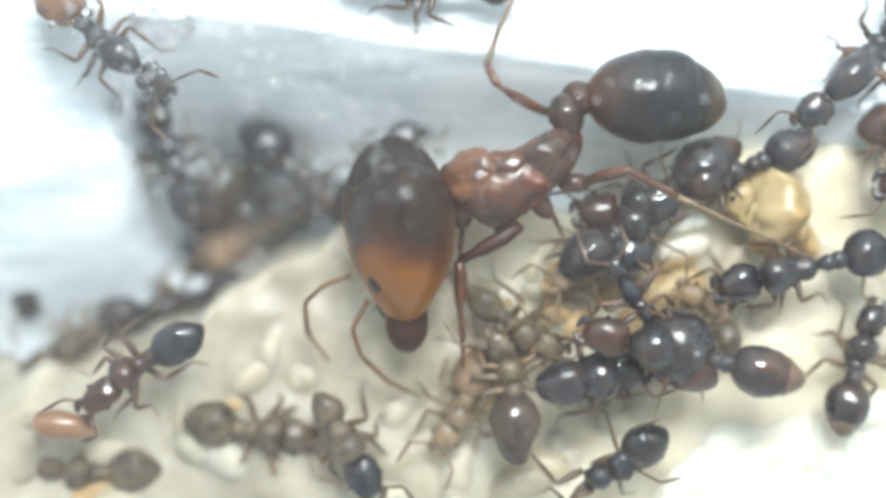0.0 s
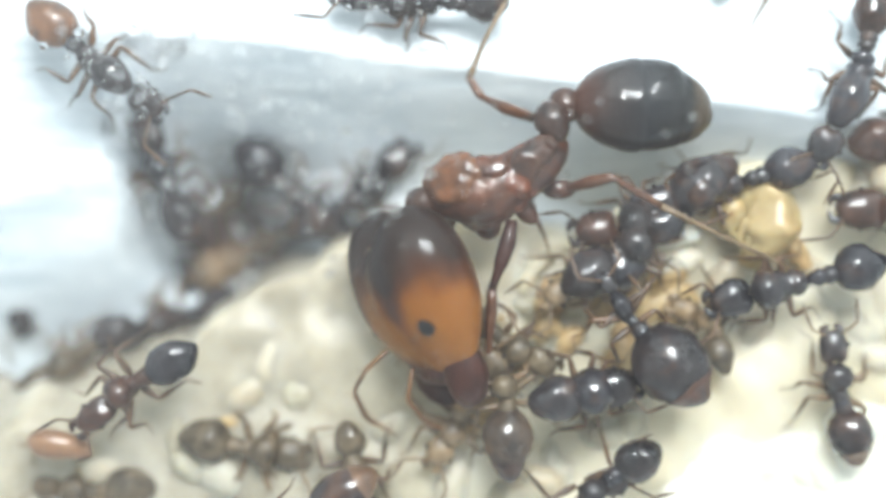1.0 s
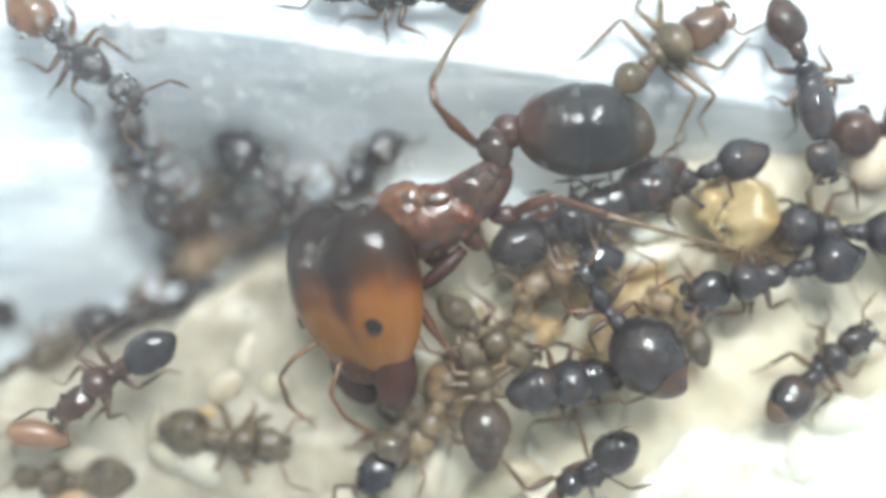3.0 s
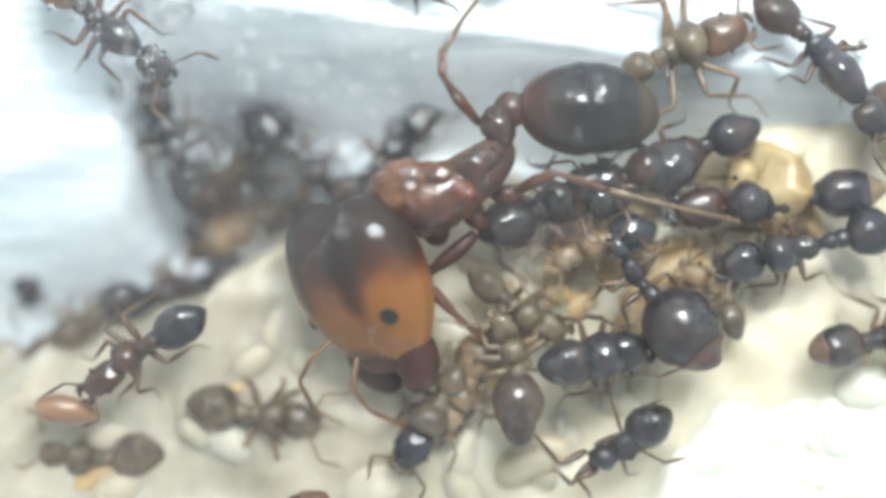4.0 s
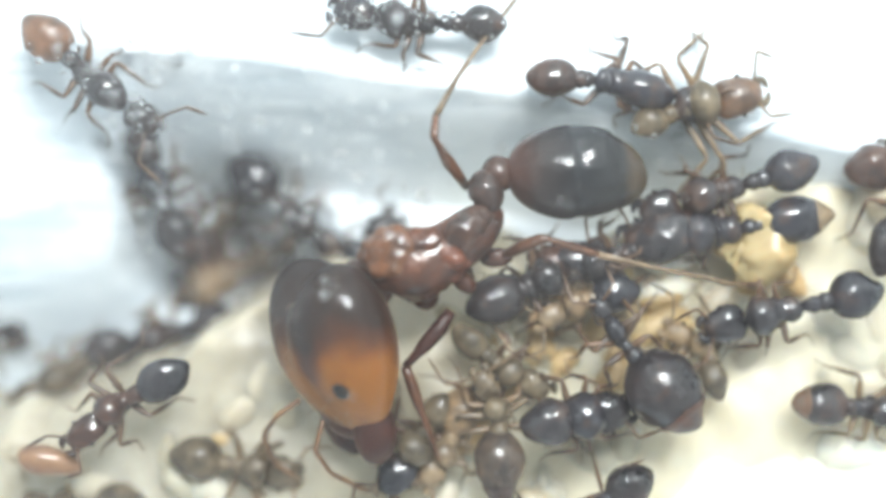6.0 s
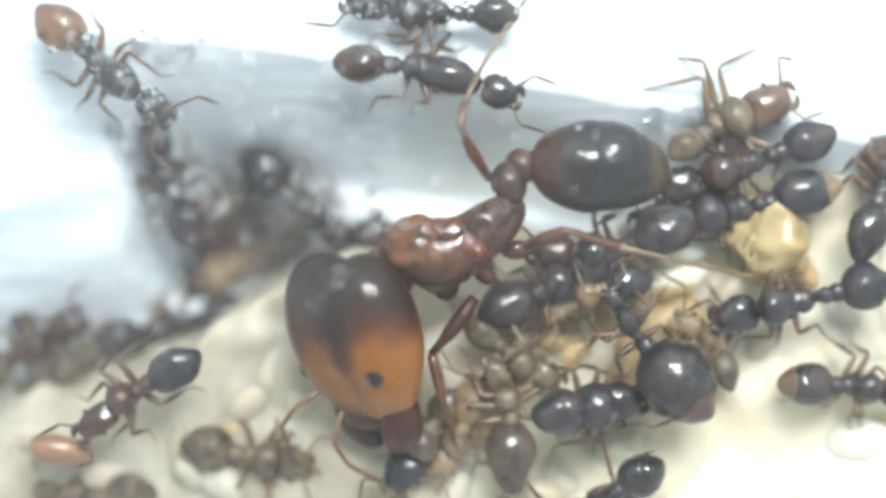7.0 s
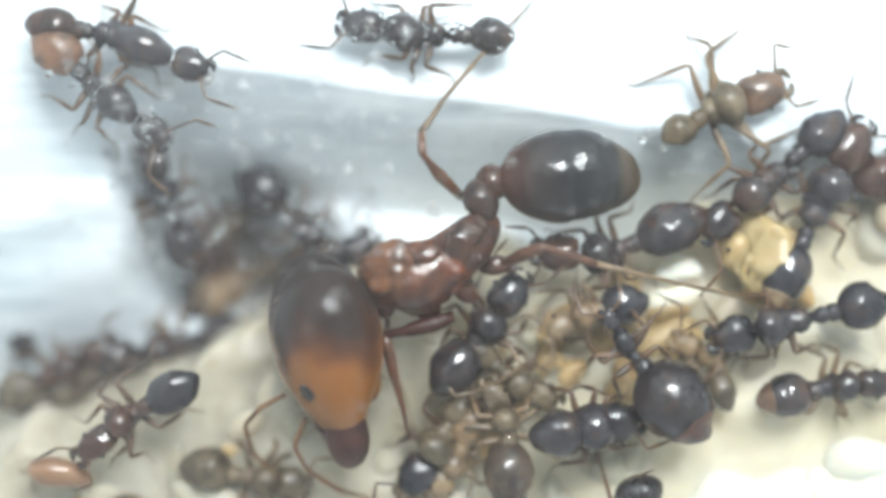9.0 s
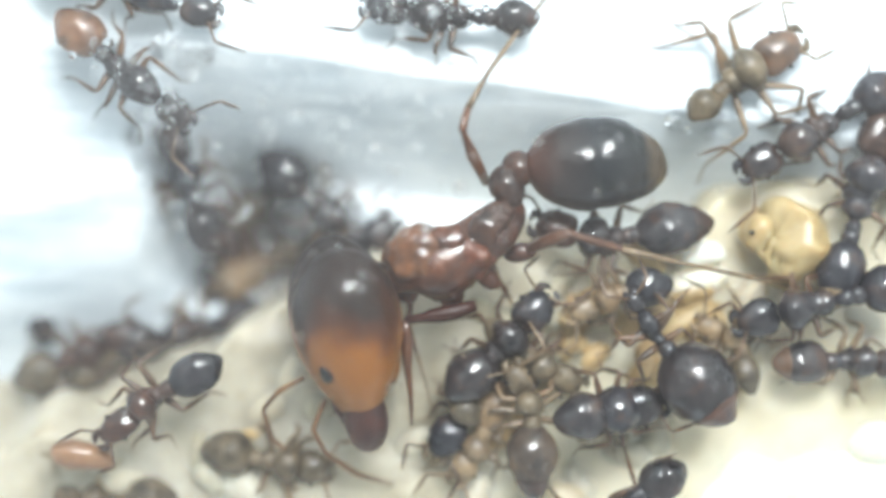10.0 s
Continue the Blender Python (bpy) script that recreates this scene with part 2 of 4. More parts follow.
def soldier_gaster_material():
    """Black at the top and rear, dark brown towards the waist."""
    m, nt, b = shader("soldier_gaster_chitin")
    co = nt.nodes.new("ShaderNodeTexCoord")
    sep = nt.nodes.new("ShaderNodeSeparateXYZ")
    nt.links.new(co.outputs["Generated"], sep.inputs[0])
    nz = node(nt, "ShaderNodeTexNoise", Scale=900.0, Detail=4.0)
    nt.links.new(co.outputs["Object"], nz.inputs["Vector"])
    ad = nt.nodes.new("ShaderNodeMath")
    ad.operation = "MULTIPLY_ADD"
    ad.inputs[1].default_value = 0.25
    nt.links.new(nz.outputs[0], ad.inputs[0])
    nt.links.new(sep.outputs[0], ad.inputs[2])
    r = ramp(nt, ad.outputs[0], [(0.12, (0.045, 0.016, 0.009)), (0.34, (0.014, 0.009, 0.008)), (0.6, (0.004, 0.005, 0.007)), (0.92, (0.006, 0.006, 0.006)), (1.16, (0.040, 0.027, 0.015))])
    nt.links.new(r.outputs[0], b.inputs["Base Color"])
    b.inputs["Roughness"].default_value = 0.42
    b.inputs["Specular IOR Level"].default_value = 0.15
    b.inputs["Coat Weight"].default_value = 0.7
    b.inputs["Coat Roughness"].default_value = 0.06
    relief(nt, b, 1700, 0.8, 0.10)
    return m


def glass_material(name, tint=(1, 1, 1), rough=0.0):
    m, nt, b = shader(name)
    b.inputs["Base Color"].default_value = (*tint, 1)
    b.inputs["Roughness"].default_value = rough
    b.inputs["Transmission Weight"].default_value = 1.0
    b.inputs["IOR"].default_value = 1.33
    return m


def pane_material():
    """Thin clear glass: lets light straight through, with a weak breath-misted sheen."""
    m, nt, b = shader("cover_glass")
    clear = nt.nodes.new("ShaderNodeBsdfTransparent")
    clear.inputs[0].default_value = (0.985, 1.0, 0.995, 1)
    gloss = nt.nodes.new("ShaderNodeBsdfGlossy")
    gloss.inputs["Roughness"].default_value = 0.7
    fres = node(nt, "ShaderNodeFresnel", IOR=1.25)
    mix = nt.nodes.new("ShaderNodeMixShader")
    co = nt.nodes.new("ShaderNodeTexCoord")
    smear = node(nt, "ShaderNodeTexNoise", Scale=330.0, Detail=5.0, Roughness=0.6)
    nt.links.new(co.outputs["Object"], smear.inputs["Vector"])
    patch = ramp(nt, smear.outputs[0], [(0.30, (0.35, 0.35, 0.35)), (0.52, (0.85, 0.85, 0.85)), (0.72, (1.0, 1.0, 1.0))])   # patches of mist
    much = nt.nodes.new("ShaderNodeMath")
    much.operation = "MULTIPLY"
    nt.links.new(fres.outputs[0], much.inputs[0])
    nt.links.new(patch.outputs[0], much.inputs[1])
    sep = nt.nodes.new("ShaderNodeSeparateXYZ")               # the mist is thickest in the west
    nt.links.new(co.outputs["Object"], sep.inputs[0])
    west = node(nt, "ShaderNodeMapRange")
    west.inputs["From Min"].default_value, west.inputs["From Max"].default_value = -0.0065, 0.0010
    west.inputs["To Min"].default_value, west.inputs["To Max"].default_value = 1.9, 1.15
    nt.links.new(sep.outputs[0], west.inputs["Value"])
    thick = nt.nodes.new("ShaderNodeMath")
    thick.operation = "MULTIPLY"
    nt.links.new(much.outputs[0], thick.inputs[0])
    nt.links.new(west.outputs[0], thick.inputs[1])
    nt.links.new(thick.outputs[0], mix.inputs[0])
    nt.links.new(clear.outputs[0], mix.inputs[1])
    nt.links.new(gloss.outputs[0], mix.inputs[2])
    nt.links.new(mix.outputs[0], nt.nodes["Material Output"].inputs[0])
    return m


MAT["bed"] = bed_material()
MAT["floor"] = floor_material()
MAT["soldier_head"] = head_material()
MAT["soldier_gaster"] = soldier_gaster_material()
MAT["water"] = glass_material("water")
MAT["cover"] = pane_material()


# ---- mesh helpers (all in mm) ----
def at(u, v, z=1.5):
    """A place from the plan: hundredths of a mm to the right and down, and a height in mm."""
    k = (EYE_Z - z) / REACH
    return Vector(((u - 784) / 100 * k, (441 - v) / 100 * k, z))


def part(name, bm, material, parent=None, label="", category="", kind="", group="", smooth=True):
    """Links a bmesh made in mm as one object, under a thing or a part."""
    bmesh.ops.scale(bm, vec=(MM, MM, MM), verts=bm.verts)
    bmesh.ops.recalc_face_normals(bm, faces=bm.faces)
    me = bpy.data.meshes.new(name)
    bm.to_mesh(me)
    bm.free()
    me.materials.append(MAT[material] if isinstance(material, str) else material)
    if smooth:
        me.shade_smooth()
    ob = new(name, me)
    ob.parent = parent
    return tagged(ob, label, category, group, kind)


def sweep(bm, pts, radii, n=12, up=(0, 0, 1), caps=True):
    """A skin round a line of points; radii are numbers or (across, upright)."""
    pts = [Vector(p) for p in pts]
    up = Vector(up)
    rings = []
    for i, p in enumerate(pts):
        d = (pts[min(i + 1, len(pts) - 1)] - pts[max(i - 1, 0)]).normalized()
        s = up.cross(d)
        if s.length < 0.05:
            s = Vector((1, 0, 0)).cross(d)
        s.normalize()
        w = d.cross(s)
        a, b = radii[i] if isinstance(radii[i], (tuple, list)) else (radii[i], radii[i])
        rings.append([bm.verts.new(p + s * (a * math.cos(2 * math.pi * j / n)) + w * (b * math.sin(2 * math.pi * j / n))) for j in range(n)])
    for q, r in zip(rings, rings[1:]):
        for j in range(n):
            bm.faces.new((q[j], q[(j + 1) % n], r[(j + 1) % n], r[j]))
    if caps:
        bm.faces.new(rings[0][::-1])
        bm.faces.new(rings[-1])
    return bm


def smooth_line(pts, k=5):
    """A rounded line through the points."""
    pts = [Vector(p) for p in pts]
    out = []
    for i in range(len(pts) - 1):
        p0, p1, p2, p3 = pts[max(i - 1, 0)], pts[i], pts[i + 1], pts[min(i + 2, len(pts) - 1)]
        for j in range(k):
            t = j / k
            out.append(0.5 * (2 * p1 + (p2 - p0) * t + (2 * p0 - 5 * p1 + 4 * p2 - p3) * t * t + (3 * p1 - p0 - 3 * p2 + p3) * t ** 3))
    return out + [pts[-1]]


def bend_line(pts, tight=0.16):
    """Straight pieces with small rounded corners."""
    pts = [Vector(p) for p in pts]
    out = [pts[0]]
    for a, b, c in zip(pts, pts[1:], pts[2:]):
        p, q = b.lerp(a, tight), b.lerp(c, tight)
        out += [a.lerp(b, 0.5), p, (p + q + b * 2) / 4, q]
    return out + [pts[-2].lerp(pts[-1], 0.5), pts[-1]]


def spread(values, count):
    """Numbers spread evenly over count steps, line by line."""
    xs = np.linspace(0, len(values) - 1, count)
    return [float(np.interp(x, range(len(values)), values)) for x in xs]


def solid(centre, axis, length, width, height, shape, n=20, rings=18, up=(0, 0, 1)):
    """A closed rounded body along an axis; shape(s) gives its girth, 0 at both ends of s = 0..1."""
    axis = Vector(axis).normalized()
    c = Vector(centre)
    bm = bmesh.new()
    pts, rad = [], []
    for i in range(rings + 1):
        s = 0.5 - 0.5 * math.cos(math.pi * i / rings)
        g = max(shape(s), 0.02)
        pts.append(c + axis * ((s - 0.5) * length))
        rad.append((g * width / 2, g * height / 2))
    sweep(bm, pts, rad, n, up)
    return bm


def egg(s):
    return math.sqrt(max(0.0, 1 - (2 * s - 1) ** 2))


def gaster_shape(s):
    """Widest before the middle, drawn to a blunt point; shallow seams between the plates."""
    g = math.sin(math.pi * min(1, s) ** 0.86) ** 0.54 if 0 < s < 1 else 0
    for seam in (0.46, 0.66, 0.82):
        if seam <= s < seam + 0.14:
            g *= 0.955 + 0.045 * (s - seam) / 0.14
    return g * (1 - 0.12 * max(0.0, (s - 0.55) / 0.45) ** 1.5)


def dent(bm, depth, scale, seed):
    """Uneven, slightly dented body."""
    for vtx in bm.verts:
        q = vtx.co * scale + Vector((seed * 1.7, seed * 0.9, 0))
        vtx.co += Vector((noise.noise(q), noise.noise(q + Vector((9, 4, 2))), noise.noise(q + Vector((3, 8, 5))))) * depth
    return bm


def head_shape(s):
    return (max(0.0, 1 - abs(2 * s - 1) ** 2.6)) ** 0.5 * (1.0 - 0.18 * s)


def ball(bm, c, r, n=8, squash=1.0):
    m = Matrix.Translation(c) @ Matrix.Diagonal((r, r, r * squash, 1))
    bmesh.ops.create_uvsphere(bm, u_segments=n + 4, v_segments=n, radius=1.0, matrix=m)


def bed_height(x, y):
    """Top of the brood bed, mm."""
    n = noise.noise(Vector((x * 0.55, y * 0.55, 3.1))) * 0.30 + noise.noise(Vector((x * 1.5, y * 1.5, 7.7))) * 0.13
    return 0.05 + n


# ---- the nest ----
def heightfield(name, x0, x1, y0, y1, step, height, material, label, base):
    def lines(a, b, near):
        """Fine where the nest is looked at, coarse beyond."""
        a1, b1 = max(a, -near), min(b, near)
        return np.concatenate([np.arange(a, a1, 0.5), np.linspace(a1, b1, int((b1 - a1) / step) + 1), np.arange(b1 + 0.5, b + 0.01, 0.5)])

    xs, ys = lines(x0, x1, 10.0), lines(y0, y1, 7.0)
    nx, ny = len(xs), len(ys)
    verts = [(x * MM, y * MM, height(x, y) * MM) for y in ys for x in xs]
    faces = [(j * nx + i, j * nx + i + 1, (j + 1) * nx + i + 1, (j + 1) * nx + i) for j in range(ny - 1) for i in range(nx - 1)]
    rim = [j for j in range(nx)] + [j * nx + nx - 1 for j in range(1, ny)] + [(ny - 1) * nx + i for i in range(nx - 2, -1, -1)] + [j * nx for j in range(ny - 2, 0, -1)]
    n0 = len(verts)
    verts += [(verts[i][0], verts[i][1], base * MM) for i in rim]
    for a in range(len(rim)):
        b = (a + 1) % len(rim)
        faces.append((rim[b], rim[a], n0 + a, n0 + b))
    faces.append(tuple(range(n0, n0 + len(rim)))[::-1])
    me = bpy.data.meshes.new(name)
    me.from_pydata(verts, [], faces)
    me.materials.append(MAT[material])
    me.shade_smooth()
    return tagged(new(name, me), label, "floor", kind="structure")


def smoothstep(a, b, x):
    t = min(1, max(0, (x - a) / (b - a)))
    return t * t * (3 - 2 * t)


def floor_height(x, y):
    """White floor: a plateau in the north, a grey slope down into the chamber, and a fold towards the west."""
    brow = float(np.interp(x, [-12, -6.1, -1.9, 1.2, 4.3, 8.2, 14], [3.95, 3.62, 3.16, 2.70, 2.26, 1.58, 0.8])) + 0.04 * math.sin(x * 1.3)
    q = brow - y                                            # mm south of the brow
    s = min(1, max(0, q / 2.15))
    chamber = 0.6 - 2.5 * (0.75 * s + 0.25 * smoothstep(0, 1, s)) - 0.05 * math.exp(-((s - 0.45) / 0.2) ** 2) + 0.07 * math.exp(-((q + 0.12) / 0.16) ** 2) + 0.24 * min(1.0, max(0.0, q - 1.95)) * smoothstep(-3.2, -2.4, x)
    d = y - (0.35 + 0.30 * (x + 7.84))                      # mm north of the fold
    west = 0.6 - 1.0 * smoothstep(4.5, 0.1, d) - 0.25 * smoothstep(0.35, -0.6, d) + 0.14 * math.exp(-((d - 0.45) / 0.4) ** 2) - 1.5 * smoothstep(-0.3, -3.0, d)
    k = smoothstep(-6.5, -5.3, x + 0.25 * noise.noise(Vector((0, y, 2))))
    pit = 1.7 * math.exp(-(((x + 4.2) / 1.5) ** 2 + ((y + 0.1) / 1.5) ** 2) ** 1.5)
    return west * (1 - k) + chamber * k - pit + 0.03 * noise.noise(Vector((x * 0.8, y * 0.8, 0)))


def bed_top(x, y):
    """The bed fills the south of the chamber and falls away at its rim."""
    rim = [(-9.0, -3.2), (-5.6, -2.2), (-4.4, -1.25), (-3.2, -0.55), (-2.2, -0.1), (-0.6, 0.15), (0.7, 0.75), (1.6, 0.40), (2.6, 0.05), (3.6, 0.25), (4.6, 1.2), (6.2, 1.6), (9.5, 1.5), (14, 1.5)]
    edge = float(np.interp(x, [p[0] for p in rim], [p[1] for p in rim])) + 0.25 * noise.noise(Vector((x * 1.3, 0, 5)))
    d = edge - y
    return -4.4 + (bed_height(x, y) + 4.4) * smoothstep(-0.35 - 1.3 * smoothstep(-4.6, -6.0, x), 0.55 + 0.5 * smoothstep(-4.6, -6.0, x), d)


floor = heightfield("floor", -26, 26, -20, 20, 0.06, floor_height, "floor", "white plastic nest floor with a grey slope and a fold", -5.0)
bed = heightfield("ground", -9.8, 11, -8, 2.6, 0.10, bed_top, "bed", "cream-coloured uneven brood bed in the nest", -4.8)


def heap_top(x, y):
    """A soft white heap that rises in the south-east corner."""
    edge = float(np.interp(x, [3.6, 4.1, 5.2, 6.5, 8.2, 11], [-5.2, -4.1, -3.65, -3.4, -3.1, -2.6])) + 0.22 * noise.noise(Vector((x * 1.1, 4.0, 2.0)))
    lumps = 0.16 * noise.noise(Vector((x * 1.0, y * 1.0, 11.0))) + 0.07 * noise.noise(Vector((x * 2.6, y * 2.6, 5.0)))
    return -1.5 + (1.85 + lumps) * smoothstep(-0.25, 1.15, edge - y) ** 0.6


heap = heightfield("brood_heap", 3.2, 10.8, -7.9, -2.2, 0.09, heap_top, "heap", "soft white heap of eggs and small larvae", -4.7)
tagged(heap, "soft white heap of eggs and small larvae", "brood", kind="stuff")


def cover():
    bm = bmesh.new()
    bmesh.ops.create_cube(bm, size=1, matrix=Matrix.Translation((0, 0, 3.8)) @ Matrix.Diagonal((46, 36, 0.6, 1)))
    ob = part("window_1", bm, "cover", None, "clear glass cover over the nest", "glass cover", "structure", smooth=False)
    ob.visible_shadow = False
    return ob


cover()


def chamber_walls():
    for name, cx, cy, sx, sy in (("wall_north", 0, 18.6, 48, 1.2), ("wall_south", 0, -18.6, 48, 1.2), ("wall_east", 23.4, 0, 1.2, 36), ("wall_west", -23.4, 0, 1.2, 36)):
        bm = bmesh.new()
        bmesh.ops.create_cube(bm, size=1, matrix=Matrix.Translation((cx, cy, -0.75)) @ Matrix.Diagonal((sx, sy, 8.45, 1)))
        bmesh.ops.bevel(bm, geom=bm.edges[:], offset=0.1, segments=2, affect="EDGES")
        part(name, bm, "white", None, "plain white plastic nest wall", "wall", "structure", smooth=False)


chamber_walls()


# ---- ants ----
def limb(name, pts, radii, material, parent, label="", n=8):
    """A jointed limb: nearly straight pieces with short bends."""
    line = bend_line(pts)
    return part(name, sweep(bmesh.new(), line, spread(radii, len(line)), n), material, parent, label)


ANT_LEGS = {}                       # each ant's legs: the mesh, its hip, its side and which three swing together


def worker(label, head, trunk, gaster, z=1.0, hs=(0.72, 0.62), gs=(1.0, 0.80), skin="black", leg="leg", seed=1, rise=0.0, base=None, legs=1.12,
           gaster_skin=None, head_skin=None, tip=None, group="worker ants in the nest"):
    """A worker: the plan places of its head, trunk and gaster, heights, sizes in mm and colours."""
    rnd = random.Random(seed)
    H, T, G = at(*head, z + rise * 0.5), at(*trunk, z), at(*gaster, z + 0.08 - rise * 0.3)
    foot_z = base if base is not None else z - 0.62
    root = new("ant", None)
    root.empty_display_size = MM
    root.location = Vector((T.x, T.y, foot_z)) * MM
    tagged(root, label, "ant", group)
    o = Vector((T.x, T.y, foot_z))
    H, T, G = H - o, T - o, G - o
    dh, dg = (H - T).normalized(), (G - T).normalized()
    nape, waist = H - dh * hs[0] * 0.46, G - dg * gs[0] * 0.48
    rear = T.lerp(waist, 0.52)
    # trunk: broad front, saddle, lower rear
    line = smooth_line([nape, T.lerp(nape, 0.45) + Vector((0, 0, 0.08)), T, T.lerp(rear, 0.6) + Vector((0, 0, 0.02)), rear + Vector((0, 0, -0.05))], 7)
    w = hs[1] * 0.5
    prof = spread([0.34, 0.70, 1.02, 1.08, 0.98, 0.72, 0.84, 0.80, 0.56, 0.70, 0.66, 0.46, 0.26], len(line))
    part("thorax", dent(sweep(bmesh.new(), line, [(w * p * 0.98, w * p * 1.0) for p in prof], 16), 0.035, 4.5, seed), skin, root)
    p1, p2 = rear.lerp(waist, 0.38), rear.lerp(waist, 0.78)
    part("petiole", sweep(bmesh.new(), smooth_line([rear, p1 + Vector((0, 0, 0.06)), rear.lerp(waist, 0.6)], 4), spread([0.07, 0.10, 0.15, 0.17, 0.14, 0.08], 9), 10), skin, root)
    part("postpetiole", sweep(bmesh.new(), smooth_line([rear.lerp(waist, 0.55), p2 + Vector((0, 0, 0.05)), waist + dg * 0.06], 4), spread([0.08, 0.15, 0.18, 0.17, 0.10], 9), 10), skin, root)
    ga = part("gaster", dent(solid(G, dg, gs[0], gs[1], gs[1] * 0.9, gaster_shape, 24, 30), 0.045, 2.6, seed), gaster_skin or skin, root)
    if tip:
        cap = solid(G + dg * gs[0] * 0.375, dg, gs[0] * 0.27, gs[1] * 1.03, gs[1] * 0.93, lambda q: gaster_shape(0.74 + 0.259 * q) if q > 0.01 else 0.9 * gaster_shape(0.74))
        part("gaster_tip", dent(cap, 0.045, 2.6, seed), tip, ga, "paler last plates of the gaster")
    hb = solid(H, dh, hs[0], hs[1], hs[1] * 0.74, head_shape)
    sh = Vector((0, 0, 1)).cross(dh).normalized()
    for vtx in hb.verts:                                       # notch between the rear lobes
        q = vtx.co - H
        if q.dot(dh) < -0.25 * hs[0]:
            vtx.co += dh * 0.10 * hs[0] * max(0, 1 - abs(q.dot(sh)) / (0.25 * hs[1]))
    hd = part("head", dent(hb, 0.03, 3.5, seed), head_skin or skin, root)
    for s in (1, -1):
        bm = bmesh.new()
        ball(bm, H + sh * s * hs[1] * 0.44 + dh * 0.06 * hs[0] + Vector((0, 0, 0.08)), 0.042, 6)
        part("eye", bm, "eye", hd)
        tip = H + dh * hs[0] * 0.62
        part("mandible", sweep(bmesh.new(), smooth_line([H + dh * hs[0] * 0.40 + sh * s * hs[1] * 0.24, H + dh * hs[0] * 0.54 + sh * s * hs[1] * 0.24, tip + sh * s * 0.03], 3),
                               spread([0.09, 0.085, 0.06, 0.02], 7), 8), skin, hd)
        q0 = H + dh * hs[0] * 0.34 + sh * s * hs[1] * 0.20 + Vector((0, 0, 0.08))
        spreadout = rnd.uniform(0.35, 0.75)
        q1 = q0 + (dh * rnd.uniform(0.15, 0.45) + sh * s * spreadout) * 0.75 + Vector((0, 0, 0.12))
        q2 = q1 + (dh * rnd.uniform(0.45, 0.8) - sh * s * rnd.uniform(-0.2, 0.25)) * 0.75 + Vector((0, 0, -0.15))
        limb("antenna", [q0, q0.lerp(q1, 0.5) + Vector((0, 0, 0.03)), q1, q1.lerp(q2, 0.6), q2], [0.020, 0.026, 0.026, 0.024, 0.034, 0.030, 0.012], leg, hd)
    f = (dh - dg).normalized()
    if f.length < 0.2:
        f = dh
    f = Vector((f.x, f.y, 0)).normalized()
    sd = Vector((-f.y, f.x, 0))
    ANT_LEGS[root.name] = []
    for k, (along, fwd, out) in enumerate(((0.20, 0.62, 0.62), (0.0, 0.05, 0.86), (-0.20, -0.62, 0.74))):
        for s in (1, -1):
            hip = T + f * along + sd * s * w * 0.35 + Vector((0, 0, -w * 0.35))
            L = legs * rnd.uniform(0.85, 1.15)
            foot = Vector((T.x, T.y, 0)) + f * (along + fwd * L + rnd.uniform(-0.22, 0.22)) + sd * s * (out * L + rnd.uniform(-0.14, 0.14))
            foot.z = 0.03
            knee = hip.lerp(foot, 0.46) + Vector((0, 0, 0.34)) + f * (rnd.uniform(-0.12, 0.12) + (-0.24, 0.16, 0.26)[k] * L) + sd * s * 0.10 * L
            ankle = hip.lerp(foot, 0.78) + Vector((0, 0, 0.02)) + sd * s * rnd.uniform(-0.16, 0.06)
            made = limb("leg", [hip, hip.lerp(knee, 0.35), knee, knee.lerp(ankle, 0.5), ankle, foot], [0.052, 0.076, 0.066, 0.032, 0.046, 0.042, 0.024, 0.018, 0.012], leg, root)
            ANT_LEGS[root.name].append((made, hip * MM, s, (k + (s > 0)) % 2))
    return root


# the still ones
worker("dark reddish worker ant on the white floor above the slope", (258, 218), (168, 146), (92, 76), 1.2, gs=(1.05, 0.88), gaster_skin="tan", seed=2)
worker("dark worker ant climbing the grey slope", (262, 275), (290, 345), (318, 425), -0.6, (0.8, 0.7), (1.1, 0.8), seed=3)
worker("black worker ant in the hollow", (590, 440), (530, 390), (456, 325), -1.4, (0.8, 0.7), (1.2, 1.0), seed=4)
worker("brownish worker ant in the hollow", (335, 395), (372, 455), (368, 520), -2.6, (0.8, 0.7), (1.0, 0.8), skin="brown", gaster_skin="callow", seed=5)
# Seeds 6, 7, 33 and 8: backlight put into the colour as pale legs.
worker("black worker ant in the hollow", (222, 628), (300, 598), (392, 580), -1.6, (0.75, 0.65), (1.1, 0.85), leg="leg_pale", seed=6)
worker("black worker ant in the hollow", (60, 708), (130, 665), (196, 622), -1.2, (0.72, 0.62), (0.95, 0.72), skin="smoky", gaster_skin="black", leg="leg_pale", seed=7)
worker("dark worker ant in the hollow", (455, 345), (400, 395), (330, 440), -2.7, (0.75, 0.65), (0.95, 0.8), skin="smoky", gaster_skin="black", seed=31)
worker("dark worker ant in the hollow", (520, 440), (455, 470), (400, 500), -2.9, (0.75, 0.65), (0.95, 0.8), skin="smoky", gaster_skin="callow", seed=32)
worker("dark worker ant in the hollow", (300, 500), (345, 545), (300, 590), -2.6, (0.75, 0.65), (0.95, 0.8), leg="leg_pale", seed=33)
worker("dark worker ant on the white floor", (30, 590), (8, 530), (-20, 470), -1.6, (0.7, 0.6), (0.9, 0.7), leg="leg_pale", seed=8)
worker("dark reddish-brown worker ant holding an orange pupa", (163, 772), (216, 726), (299, 680), 1.2, (0.85, 0.58), (1.08, 0.80), skin="brown", gaster_skin="black", seed=9)
